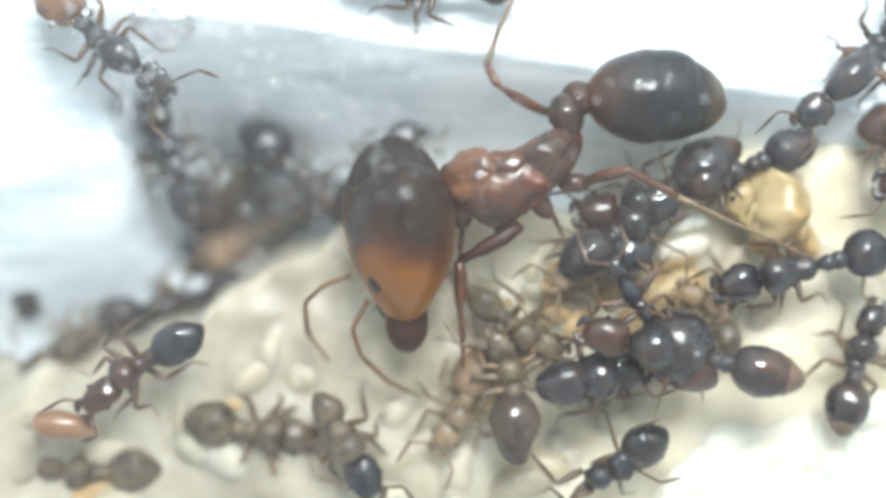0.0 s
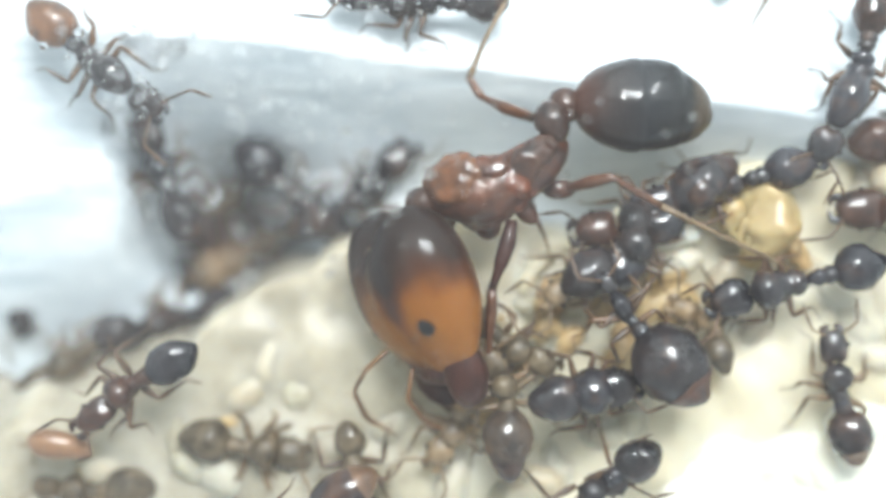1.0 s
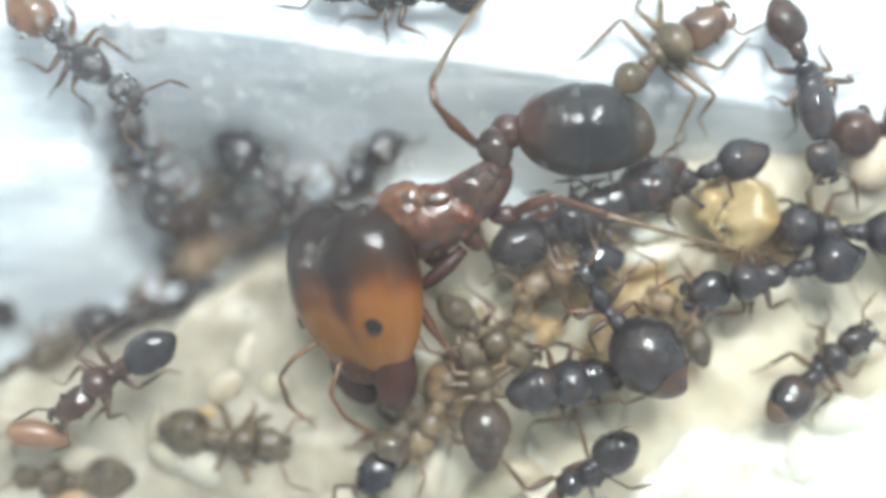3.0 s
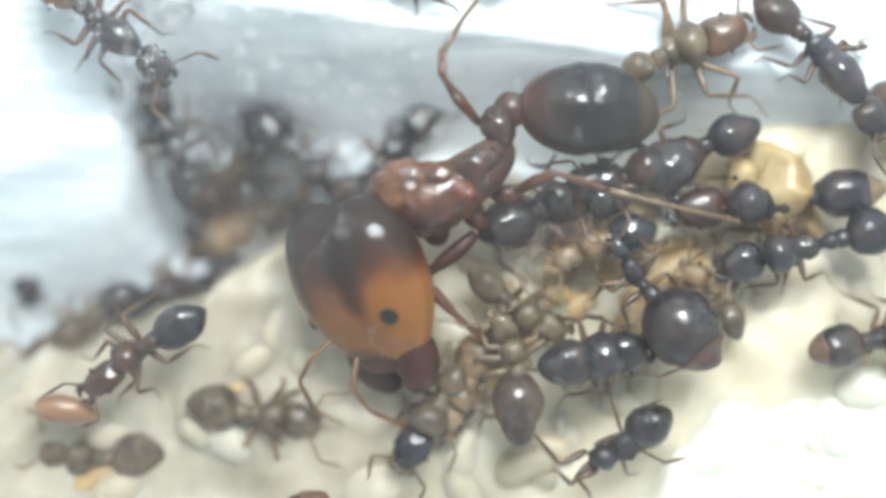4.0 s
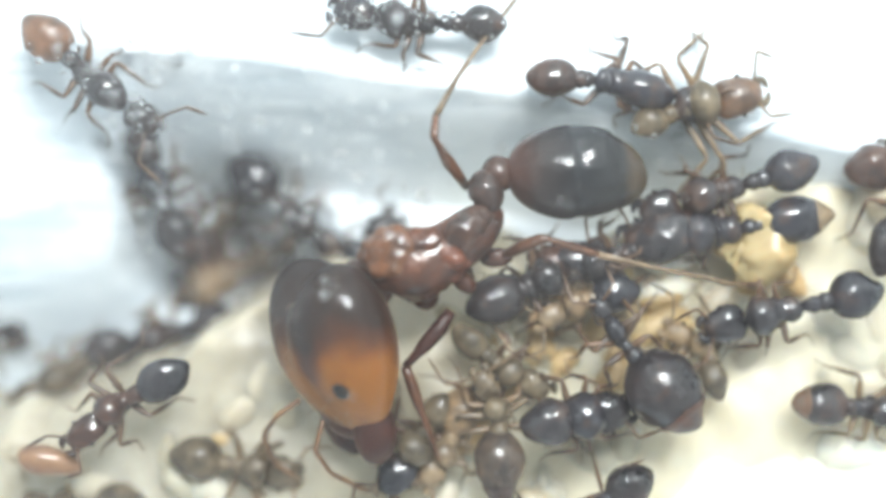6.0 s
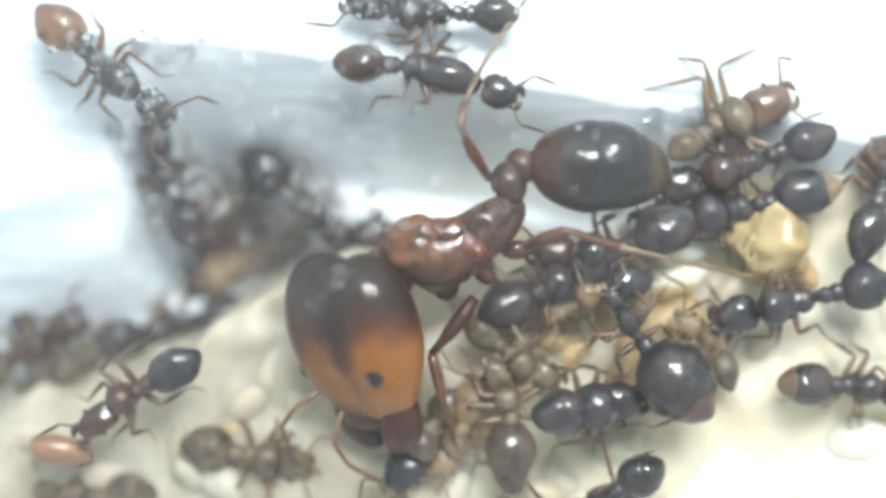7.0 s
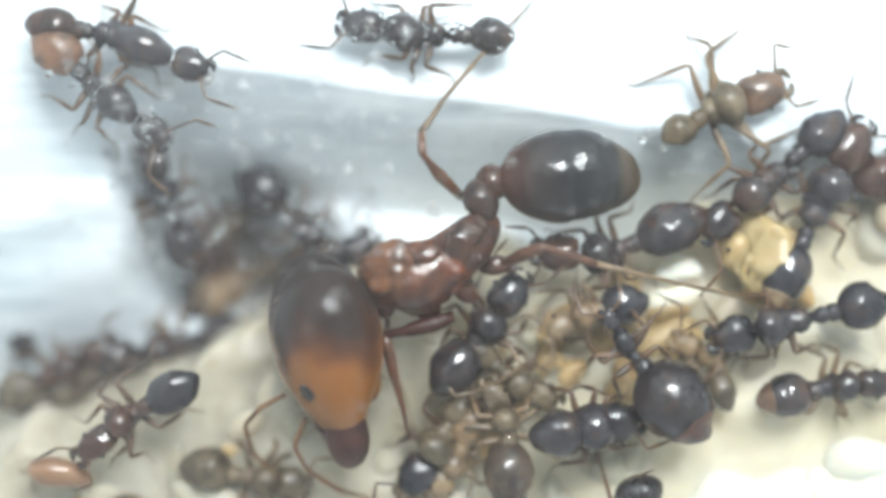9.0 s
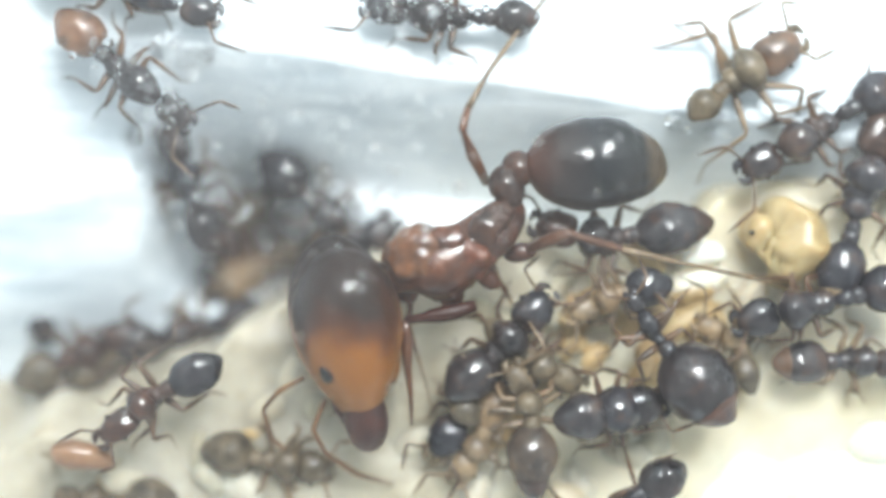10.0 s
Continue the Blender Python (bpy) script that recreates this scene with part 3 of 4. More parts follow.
worker("smoky olive worker ant on the brood bed", (505, 845), (450, 836), (356, 818), 0.25, (0.66, 0.70), (1.0, 0.85), skin="smoky", gaster_skin="smoky", leg="leg_pale", seed=10)
worker("dull olive worker ant half sunk in the brood bed", (78, 892), (142, 906), (222, 902), -0.05, (0.66, 0.66), (1.0, 0.85), skin="smoky", gaster_skin="smoky", leg="leg_pale", seed=57)
worker("dark worker ant on the white floor above the slope", (636, 34), (738, 50), (864, 52), 1.2, (0.80, 0.66), (0.85, 0.72), skin="black", seed=11)
worker("shiny black worker ant with a round gaster on the brood", (1292, 582), (1372, 562), (1522, 530), 1.2, (0.82, 0.74), (1.0, 0.86), seed=12, group="row of worker ants on the brood")
worker("large worker ant with a swollen black gaster", (1074, 556), (1108, 612), (1187, 703), 1.5, (0.38, 0.32), (1.66, 1.36), skin="black", leg="leg", seed=13, tip="brown")
worker("black worker ant with a glossy gaster on the brood", (1082, 738), (1040, 745), (978, 757), 1.3, (0.86, 0.84), (1.05, 0.88), seed=14)
worker("smoky worker ant with a long dark gaster", (868, 690), (892, 745), (893, 835), 1.2, (0.6, 0.5), (1.35, 0.92), skin="smoky", gaster_skin="dusk", leg="leg_pale", seed=15, tip="brown")
worker("pale callow worker ant beside the soldier", (985, 566), (1036, 540), (1098, 526), 0.9, (0.62, 0.54), (0.92, 0.78), skin="callow", gaster_skin="black", leg="leg_pale", seed=16)
worker("smoky worker ant among the brood", (952, 690), (896, 660), (838, 610), 0.9, (0.66, 0.58), (0.85, 0.58), skin="smoky", leg="leg", seed=17)
worker("tawny callow worker ant beside the soldier's jaws", (772, 845), (800, 800), (822, 735), 0.6, (0.62, 0.56), (1.0, 0.80), skin="callow", leg="leg_pale", seed=18)
worker("tawny callow worker ant under the row", (1210, 600), (1255, 620), (1272, 680), 0.7, (0.6, 0.5), (0.85, 0.52), skin="callow", gaster_skin="smoky", leg="leg_pale", seed=37)
worker("dark worker ant at the edge of the brood", (1080, 905), (1030, 925), (1125, 865), 1.2, (0.6, 0.5), (0.95, 0.80), seed=19)

worker("reddish-brown worker ant beside a pale larva", (1660, 285), (1608, 300), (1548, 305), 0.7, (0.7, 0.6), (1.0, 0.9), skin="brown", gaster_skin="brown", seed=46)

# the ones that walk
runner = worker("dark worker ant with a reddish gaster, crossing the white floor", (1398, 172), (1263, 127), (1153, 117), 1.2, (0.72, 0.66), (1.0, 0.72), skin="black", gaster_skin="brown", seed=21)
scout = worker("brown worker ant with a tawny head above the slope", (1340, 180), (1265, 205), (1192, 243), 1.1, (0.95, 0.82), (0.72, 0.62), skin="smoky", head_skin="tan", leg="leg_pale", seed=22, legs=1.9)
climber = worker("black worker ant climbing over the brood", (1275, 332), (1365, 282), (1485, 212), 1.0, (0.82, 0.70), (1.0, 0.78), seed=23)
follower = worker("shiny black worker ant with an upright gaster", (1530, 285), (1492, 350), (1455, 436), 1.1, (0.66, 0.58), (1.15, 0.78), seed=24)
carrier = worker("worker ant with a reddish head and a dark gaster", (1153, 437), (1263, 430), (1413, 412), 0.9, (1.0, 0.84), (1.3, 0.88), skin="black", head_skin="brown", seed=25, tip="callow")
groomer = worker("jet black worker ant pressed to the soldier's side", (1012, 470), (940, 510), (868, 545), 1.0, (0.86, 0.76), (1.15, 0.92), seed=26)
licker = worker("glossy black worker ant below the soldier's gaster", (950, 425), (1035, 440), (1155, 414), 0.9, (0.85, 0.74), (1.45, 0.98), skin="black", head_skin="brown", seed=27, tip="brown")
wanderer = worker("dark worker ant on the pale brood", (1372, 693), (1442, 685), (1532, 662), 0.9, (0.66, 0.58), (1.05, 0.84), skin="black", leg="leg_pale", seed=28, tip="tan")
feeder = worker("smoky worker ant at the soldier's jaws", (702, 886), (742, 822), (775, 772), 0.7, (0.86, 0.74), (0.72, 0.60), skin="smoky", head_skin="black", seed=29)
lurker = worker("dark worker ant in the hollow beside the slope", (703, 330), (640, 392), (560, 440), -1.0, (0.85, 0.76), (0.9, 0.7), seed=30)

straggler = worker("dim brownish worker ant coming into the hollow", (190, 575), (120, 610), (45, 640), -1.0, (0.75, 0.66), (1.0, 0.8), skin="brown", gaster_skin="smoky", seed=45)

darter = worker("dark worker ant with a tan-tipped gaster hurrying over the others", (1000, 600), (1125, 622), (1285, 652), 1.9, (0.86, 0.74), (1.3, 0.92), skin="black", head_skin="brown", seed=47, tip="tan")


# ---- the soldier ----
SOLDIER_AT = at(770, 485, 0.2)


def local(u, v, z):
    return at(u, v, z) - SOLDIER_AT


SHINS = []                          # each lower leg of the soldier, its knee and its foot from the hip


def soldier():
    root = new("soldier_ant", None)
    root.empty_display_size = MM
    root.location = SOLDIER_AT * MM
    tagged(root, "large soldier ant with a huge orange and black head", "ant")
    # trunk: shoulder hump, saddle, sloping rear
    line = smooth_line([local(650, 512, 1.65), local(680, 500, 1.7), local(718, 488, 1.75), local(755, 485, 1.75), local(790, 472, 1.72), local(825, 450, 1.7), local(855, 428, 1.65), local(880, 400, 1.6), local(888, 378, 1.6)], 5)
    rad = spread([0.24, 0.36, 0.54, 0.60, 0.54, 0.48, 0.46, 0.36, 0.22], len(line))
    part("thorax", sweep(bmesh.new(), line, [(r, r * 0.95) for r in rad], 24), "rust", root, "glossy rust-red thorax")
    part("neck", dent(solid(local(658, 508, 1.72), (0.9, 0.2, 0), 0.62, 0.62, 0.62, egg, 18, 14), 0.05, 3.0, 8), "brown", root, "dark brown neck")
    for name, u, v, z, a, l, w, h, skin, lab in (
            ("pronotum", 718, 468, 1.85, (0.9, 0.3, 0.1), 1.25, 0.98, 1.0, "plate", "amber-red shoulder plate"),
            ("mesonotum", 775, 452, 2.0, (0.95, 0.2, 0), 0.80, 0.56, 0.60, "rust", ""),
            ("pleuron", 768, 512, 1.65, (0.95, 0.25, 0), 1.00, 0.72, 0.8, "rust", ""),
            ("metathorax", 815, 470, 1.8, (0.8, 0.5, 0), 0.80, 0.78, 0.8, "rust", ""),
            ("propodeum", 845, 425, 1.85, (0.7, 0.65, 0), 1.05, 0.70, 0.76, "brown", "dark brown rear of the thorax")):
        lump = solid(local(u, v, z), a, l, w, h, egg, 40, 34)
        for vtx in lump.verts:
            q = vtx.co + Vector((u, v, 0))
            vtx.co += (vtx.co - local(u, v, z)).normalized() * (0.13 * noise.noise(q * 3.2) + 0.05 * noise.noise(q * 8.0))
        part(name, lump, skin, root, lab)
    for u, v, z, a, l, w in ((900, 470, 1.35, (1, 0.1, 0), 0.62, 0.36), (842, 512, 1.35, (0.7, -0.7, 0), 0.55, 0.36), (775, 538, 1.35, (0.3, -0.9, 0), 0.55, 0.50), (700, 530, 1.4, (0.2, -0.9, 0), 0.5, 0.4)):
        part("coxa", solid(local(u, v, z), a, l, w, w, egg, 12, 10), "rust", root)
    part("petiole", sweep(bmesh.new(), smooth_line([local(876, 402, 1.6), local(884, 372, 1.72), local(880, 345, 1.72), local(888, 325, 1.65)], 5), spread([0.18, 0.22, 0.30, 0.33, 0.28, 0.20], 16), 16), "brown", root)
    part("postpetiole", solid(local(903, 322, 1.65), (0.9, 0.25, 0), 0.62, 0.66, 0.62, egg, 16, 14), "brown", root)
    axis = (local(1165, 306, 1.6) - local(915, 322, 1.7)).normalized()
    g = solid(local(1040, 316, 1.65), axis, 2.50, 1.66, 1.45, lambda s: 0 if s <= 0 or s >= 1 else (1 - abs(2 * s - 1) ** (1.8 if s > 0.5 else 2.3)) ** 0.5, 44, 72)
    for vtx in g.verts:                                        # steps where the plates overlap
        s = (vtx.co - local(1040, 316, 1.65)).dot(axis) / 2.5 + 0.5
        c = local(1040, 316, 1.65) + axis * ((s - 0.5) * 2.5)
        k = 1.0
        for seam in (0.46, 0.74, 0.90):
            k -= 0.028 * smoothstep(seam - 0.004, seam + 0.02, s) * (1 - smoothstep(seam + 0.02, seam + 0.16, s))
        vtx.co = c + (vtx.co - c) * k + Vector((0, -0.15 * smoothstep(0.65, 1.0, s), 0))
    dent(g, 0.05, 1.8, 3)
    part("gaster", g, "soldier_gaster", root, "glossy black gaster, brownish towards the waist")
    # head: made about its own centre, x to the jaws, z to the crown
    bm = bmesh.new()
    rings, n = 40, 48
    grid = []
    for i in range(rings + 1):
        s = 0.5 - 0.5 * math.cos(math.pi * i / rings)
        a = abs(2 * s - 1)
        wide = 1.42 * max(0.015, (1 - a ** 3.1) ** 0.5) * (1.0 - 0.14 * smoothstep(0.5, 1.0, s))
        tall = 1.0 * max(0.015, (1 - a ** 2.4) ** 0.5) * (1.0 - 0.40 * smoothstep(0.45, 1.0, s))
        ring = []
        for j in range(n):
            th = 2 * math.pi * j / n
            y, z = wide * math.cos(th), tall * math.sin(th)
            x = (s - 0.5) * 3.45
            x += 0.46 * math.exp(-(y / 0.40) ** 2) * smoothstep(0.34, 0.0, s)              # notch between the rear lobes
            if z > 0:
                z -= 0.13 * tall * math.exp(-(y / 0.26) ** 2) * smoothstep(0.75, 0.15, s)  # furrow along the middle line
            ring.append(bm.verts.new((x, y, z)))
        grid.append(ring)
    for p, q in zip(grid, grid[1:]):
        for j in range(n):
            bm.faces.new((p[j], p[(j + 1) % n], q[(j + 1) % n], q[j]))
    bm.faces.new(grid[0][::-1]), bm.faces.new(grid[-1])
    head = part("head", bm, "soldier_head", root, "huge heart-shaped orange head, black at the back")
    for s in (1, -1):
        bm = bmesh.new()
        m = Matrix.Translation((0.40, s * 1.02, 0.56)) @ Matrix.Rotation(-s * radians(45), 4, "X") @ Matrix.Diagonal((0.205, 0.165, 0.075, 1))
        bmesh.ops.create_uvsphere(bm, u_segments=16, v_segments=10, radius=1.0, matrix=m)
        part("eye", bm, "eye", head, "small black eye")
        jaw = smooth_line([(1.05, s * 0.62, -0.02), (1.42, s * 0.62, -0.02), (1.75, s * 0.52, -0.02), (1.93, s * 0.34, -0.02), (2.0, s * 0.10, -0.02)], 5)
        part("mandible", sweep(bmesh.new(), jaw, [(a, a * 0.92) for a in spread([0.36, 0.41, 0.42, 0.36, 0.26, 0.10], len(jaw))], 18), "jaw", head, "dark red-brown jaw")
    part("clypeus", solid((1.36, 0, 0.05), (1, 0, 0), 0.7, 1.5, 0.86, egg, 18, 14), "jaw", head)
    part("throat", solid((0.2, 0, -0.62), (1, 0, 0), 2.0, 1.1, 0.6, egg, 18, 12), "soldier_head", head)
    setae = bmesh.new()
    rnd = random.Random(5)
    for k in range(150):
        th, s = rnd.uniform(0, 2 * math.pi), rnd.uniform(0.15, 0.95)
        gi = max(0.02, (1 - abs(2 * s - 1) ** 2.6) ** 0.5) * (1.0 - 0.24 * smoothstep(0.45, 1.0, s))
        p = Vector(((s - 0.5) * 3.5, 1.36 * gi * math.cos(th), 0.92 * gi * math.sin(th)))
        d = Vector((0.5, math.cos(th), math.sin(th))).normalized()
        sweep(setae, [p, p + d * rnd.uniform(0.10, 0.2)], [0.007, 0.002], 4)
    part("setae", setae, "leg_pale", head, "fine pale hairs", kind="stuff")
    # feelers move with the head but do not roll with it
    feelers = []
    for pts in ([(0.75, -0.85, 0.1), (0.95, -1.35, 0.0), (1.28, -1.72, -0.3), (1.9, -1.72, -0.7), (2.45, -1.35, -1.0)],
                [(1.20, -0.55, 0.1), (1.72, -0.85, 0.0), (2.25, -0.72, -0.3), (2.8, -0.25, -0.7), (3.15, 0.35, -1.0)]):
        feelers.append(limb("antenna", pts, [0.045, 0.050, 0.050, 0.045, 0.040, 0.045, 0.052, 0.055, 0.040, 0.022], "leg_feel", root, "thin tan-brown feeler", 10))
    # legs; each is made about its hip
    def leg(points, radii, label, k=None):
        hip = local(*points[0])
        k = k or len(points) // 2
        line = [local(*p) - hip for p in points]
        ob = limb("leg", line[:k + 1], radii[:len(radii) // 2 + 1], "leg_red", root, label, 10)
        shin = limb("tibia", line[k:], radii[len(radii) // 2:], "leg_pale", ob, "", 10)
        ob.location = hip * MM
        SHINS.append((shin, line[k], line[-1]))
        return ob

    thick = [0.085, 0.11, 0.12, 0.095, 0.055, 0.07, 0.075, 0.06, 0.042, 0.042, 0.038, 0.04, 0.034, 0.024]
    legs = [
        leg([(846, 345, 1.4), (815, 300, 1.9), (792, 258, 2.3), (797, 220, 2.2), (830, 152, 1.9), (872, 85, 1.5), (920, 17, 1.0), (955, -35, 0.75)], thick, "long orange-brown hind leg stretched over the slope", 3),
        leg([(905, 470, 1.3), (945, 452, 1.8), (985, 436, 2.1), (1030, 450, 2.0), (1080, 465, 1.9), (1180, 488, 1.6), (1280, 508, 1.3), (1375, 528, 0.9)], thick, "long tawny middle leg stretched over the brood"),
        leg([(705, 540, 1.1), (700, 590, 1.2), (712, 640, 1.0), (728, 700, 0.6), (740, 760, 0.2)], [0.5 * a for a in thick], "thin brown foreleg"),
        leg([(690, 530, 1.0), (660, 590, 0.7), (630, 640, 0.5), (600, 690, 0.2)], [0.7 * a for a in thick], "brown foreleg under the head"),
        leg([(840, 470, 1.2), (858, 510, 0.9), (880, 550, 0.6), (900, 600, 0.2)], [0.7 * a for a in thick], "brown middle leg under the body"),
    ]
    femur = limb("leg", [(0, 0, 0), (0.35, 0.03, 0.05), (0.85, 0.02, 0.06), (1.25, 0, 0)], [0.10, 0.135, 0.15, 0.14, 0.12, 0.085, 0.075], "jaw", root, "bent glossy dark brown foreleg", 12)
    tibia = limb("tibia", [(0, 0, 0), (0.4, 0.01, -0.08), (0.85, 0, -0.28), (1.35, 0.03, -0.50), (1.95, 0.02, -0.80)], [0.085, 0.105, 0.11, 0.095, 0.065, 0.06, 0.05, 0.045, 0.03], "leg_red", femur, "", 10)
    return root, head, feelers, legs, femur, tibia


soldier_root, soldier_head, soldier_feelers, soldier_legs, soldier_femur, soldier_tibia = soldier()


# ---- brood ----
def grub(u, v, z, length, width, turn, skin, label, seed, category="larva", group="larvae in the brood bed", bend=0.25):
    """A fat curved larva with body rings."""
    rnd = random.Random(seed)
    bm = bmesh.new()
    pts, rad = [], []
    for i in range(25):
        s = i / 24
        a = (s - 0.5) * 2
        pts.append(Vector((a * length / 2 * (1 - 0.12 * bend), bend * length * (0.25 - a * a * 0.5), 0)))
        g = max(0.04, (1 - abs(a) ** 2.4) ** 0.5) * (1 - 0.22 * s)
        rad.append((width / 2 * g * (1 + 0.03 * math.sin(s * 62) * (1 if category == "larva" else 0.25)), width / 2 * g * (1 + 0.03 * math.sin(s * 62) * (1 if category == "larva" else 0.25)) * 0.92))
    sweep(bm, pts, rad, 16)
    for vtx in bm.verts:
        vtx.co *= 1 + (0.26 if skin in ("amber", "tawny") else 0.12) * noise.noise(vtx.co * (1.6 / width) + Vector((seed * 3.7, 0, 0)))
    ob = part("larva" if category == "larva" else "pupa", bm, skin, None, label, category, "", group)
    p = at(u, v, z - (0.22 if category == "larva" else 0.05))
    ob.matrix_world = pose(p.x * MM, p.y * MM, p.z * MM, rnd.uniform(-25, 25), rnd.uniform(-12, 12), turn)
    return ob


def ant_pupa():
    """A curled pupa: bowed head with a dark eye, humped back, tapering rear, legs folded on the belly."""
    root = new("pupa", None)
    root.empty_display_size = MM
    o = at(1335, 455, 0.05)
    root.location = o * MM
    tagged(root, "amber translucent pupa with a dark eye, lying on the brood bed", "pupa", "pupae in the nest")
    back = smooth_line([at(1298, 404, 0.6) - o, at(1335, 398, 0.7) - o, at(1362, 425, 0.75) - o, at(1362, 465, 0.72) - o, at(1342, 500, 0.6) - o, at(1312, 522, 0.5) - o], 6)
    part("body", dent(sweep(bmesh.new(), back, spread([0.14, 0.36, 0.44, 0.47, 0.52, 0.54, 0.48, 0.38, 0.26, 0.10], len(back)), 24), 0.16, 2.0, 3), "amber", root)
    head = part("head", dent(solid(at(1295, 432, 0.75) - o, (-0.25, -1, 0), 0.74, 0.60, 0.62, head_shape, 18, 14), 0.04, 3.0, 5), "amber", root)
    bm = bmesh.new()
    ball(bm, at(1281, 431, 1.0) - o, 0.055, 6)
    part("eye", bm, "eye", head, "dark eye spot")
    for k, (u0, v0, u1, v1, u2, v2) in enumerate(((1312, 430, 1292, 462, 1318, 490), (1322, 440, 1306, 474, 1322, 505), (1332, 456, 1320, 486, 1330, 515))):
        limb("leg", [at(u0, v0, 0.98) - o, at(u1, v1, 0.86) - o, at(u2, v2, 0.84) - o], [0.05, 0.085, 0.07, 0.035], "amber", root, n=8)
    return root


ant_pupa()
grub(1386, 430, 0.30, 1.0, 0.70, 80, "amber", "smaller honey-coloured pupa beside the amber one", 6, "pupa", "pupae in the nest", 0.2)
grub(98, 828, 0.95, 1.15, 0.62, -8, "cocoon", "orange-brown pupa held by a worker ant", 2, "pupa", "pupae in the nest", 0.1)
for k, (u, v, z, l, w, a) in enumerate(((1205, 600, 0.55, 0.9, 0.55, 40), (824, 748, 0.45, 0.9, 0.6, 80), (1010, 555, 0.5, 0.8, 0.5, -20), (1172, 588, 0.30, 1.3, 0.75, 25), (850, 755, 0.30, 1.3, 0.9, 70), (905, 700, 0.45, 0.7, 0.45, 10), (1090, 478, 0.5, 0.8, 0.5, -30),
                                         (960, 630, 0.5, 0.7, 0.4, 60), (1180, 540, 0.4, 0.9, 0.4, 10), (160, 938, 0.05, 1.2, 0.7, 20), (150, 875, 0.0, 1.2, 0.7, -20), (330, 760, 0.05, 0.9, 0.55, 60), (1290, 415, 0.6, 0.8, 0.55, 60), (1405, 500, 0.55, 0.8, 0.5, -50), (285, 765, -0.12, 1.2, 0.7, 60), (420, 800, 0.0, 1.3, 0.7, -40), (560, 870, 0.05, 1.2, 0.6, 15))):
    grub(u, v, z, l, w, a, "tawny", "tawny translucent larva wedged among the ants", 500 + k, bend=0.2)
for k, (u, v, z, l, w, a, sk) in enumerate((
        (1290, 860, -0.05, 1.9, 1.2, 15, "grub"), (1440, 870, 0.15, 1.8, 1.2, -20, "grub"), (1545, 830, 0.15, 1.6, 1.1, 40, "grub"), (1230, 890, 0.05, 1.6, 1.1, 60, "grub"),
        # (1194, 474) and (1112, 440) are added larvae standing in for wet glints
        (1190, 520, 0.25, 1.2, 0.8, 20, "grub"), (1194, 474, 0.55, 0.95, 0.55, 10, "grub"), (1112, 440, 0.45, 0.75, 0.45, -25, "grub"), (1500, 640, 0.0, 1.3, 0.9, -35, "grub_soft"), (1330, 650, 0.0, 1.3, 0.9, 70, "grub_soft"), (640, 730, -0.1, 1.4, 1.0, 10, "grub_soft"),
        (560, 830, -0.1, 1.3, 0.9, -30, "grub_soft"), (800, 900, 0.1, 1.2, 0.9, 70, "grub_soft"), (430, 740, 0.0, 1.2, 0.9, 40, "grub_soft"), (200, 860, -0.1, 1.5, 1.0, 10, "grub_soft"),
        (380, 880, 0.1, 1.1, 0.9, -40, "grub_soft"), (700, 790, 0.0, 1.2, 0.8, 40, "grub_soft"), (480, 680, 0.0, 1.1, 0.8, 80, "grub_soft"), (530, 560, -0.1, 1.0, 0.7, 20, "grub_soft"),
        (1560, 385, 0.15, 1.5, 1.2, 80, "grub_soft"), (1606, 338, 0.75, 1.6, 1.05, 62, "grub_soft"), (1440, 600, 0.0, 1.1, 0.8, 10, "grub_soft"), (960, 900, 0.0, 1.2, 0.8, 25, "grub_soft"), (1060, 820, 0.2, 1.1, 0.8, -25, "grub_dull"),
        (830, 700, 0.0, 1.2, 0.8, 65, "grub_dull"), (1500, 930, 0.2, 1.5, 1.0, 10, "grub"), (650, 960, 0.1, 1.5, 1.0, 20, "grub_soft"), (1350, 960, 0.2, 1.5, 1.0, -10, "grub"), (200, 960, 0.1, 1.4, 1.0, 30, "grub_dull"))):
    grub(u, v, z, l, w, a, sk, "plump cream-white larva in the brood bed" if sk == "grub" else "dull yellowish larva in the brood bed", 40 + k, bend=0.15 + 0.04 * (k % 6))

under = random.Random(61)
for k in range(26):
    u, v = under.uniform(810, 1130), under.uniform(510, 690)
    grub(u, v, under.uniform(0.0, 0.42), under.uniform(0.7, 1.2), under.uniform(0.38, 0.62), under.uniform(0, 180), "olive" if k % 3 else "tawny", "dull olive translucent larva packed under the ants", 700 + k, bend=under.uniform(0.1, 0.35))

brood = random.Random(77)
for k in range(26):
    u, v = brood.uniform(1180, 1720), brood.uniform(780, 1010)
    if v > 850 - 0.16 * (u - 1120):
        grub(u, v, brood.uniform(0.15, 0.42), brood.uniform(0.9, 1.7), brood.uniform(0.6, 1.0), brood.uniform(0, 180), "grub", "plump cream-white larva in the brood bed", 100 + k, bend=brood.uniform(0.1, 0.4))
for k in range(20):
    u, v = brood.uniform(1130, 1640), brood.uniform(480, 760)
    grub(u, v, brood.uniform(-0.08, 0.18), brood.uniform(0.9, 1.6), brood.uniform(0.5, 0.8), brood.uniform(0, 180), "grub_soft", "cream-white larva half sunk in the brood bed", 300 + k, bend=brood.uniform(0.1, 0.4))
for k in range(30):
    u, v = brood.uniform(120, 1150), brood.uniform(560, 960)
    if v > 700 - 0.16 * (u - 300):
        grub(u, v, brood.uniform(-0.02, 0.26), brood.uniform(0.7, 1.3), brood.uniform(0.45, 0.8), brood.uniform(0, 180), "grub_dull", "dull yellowish larva in the brood bed", 200 + k, bend=brood.uniform(0.1, 0.45))

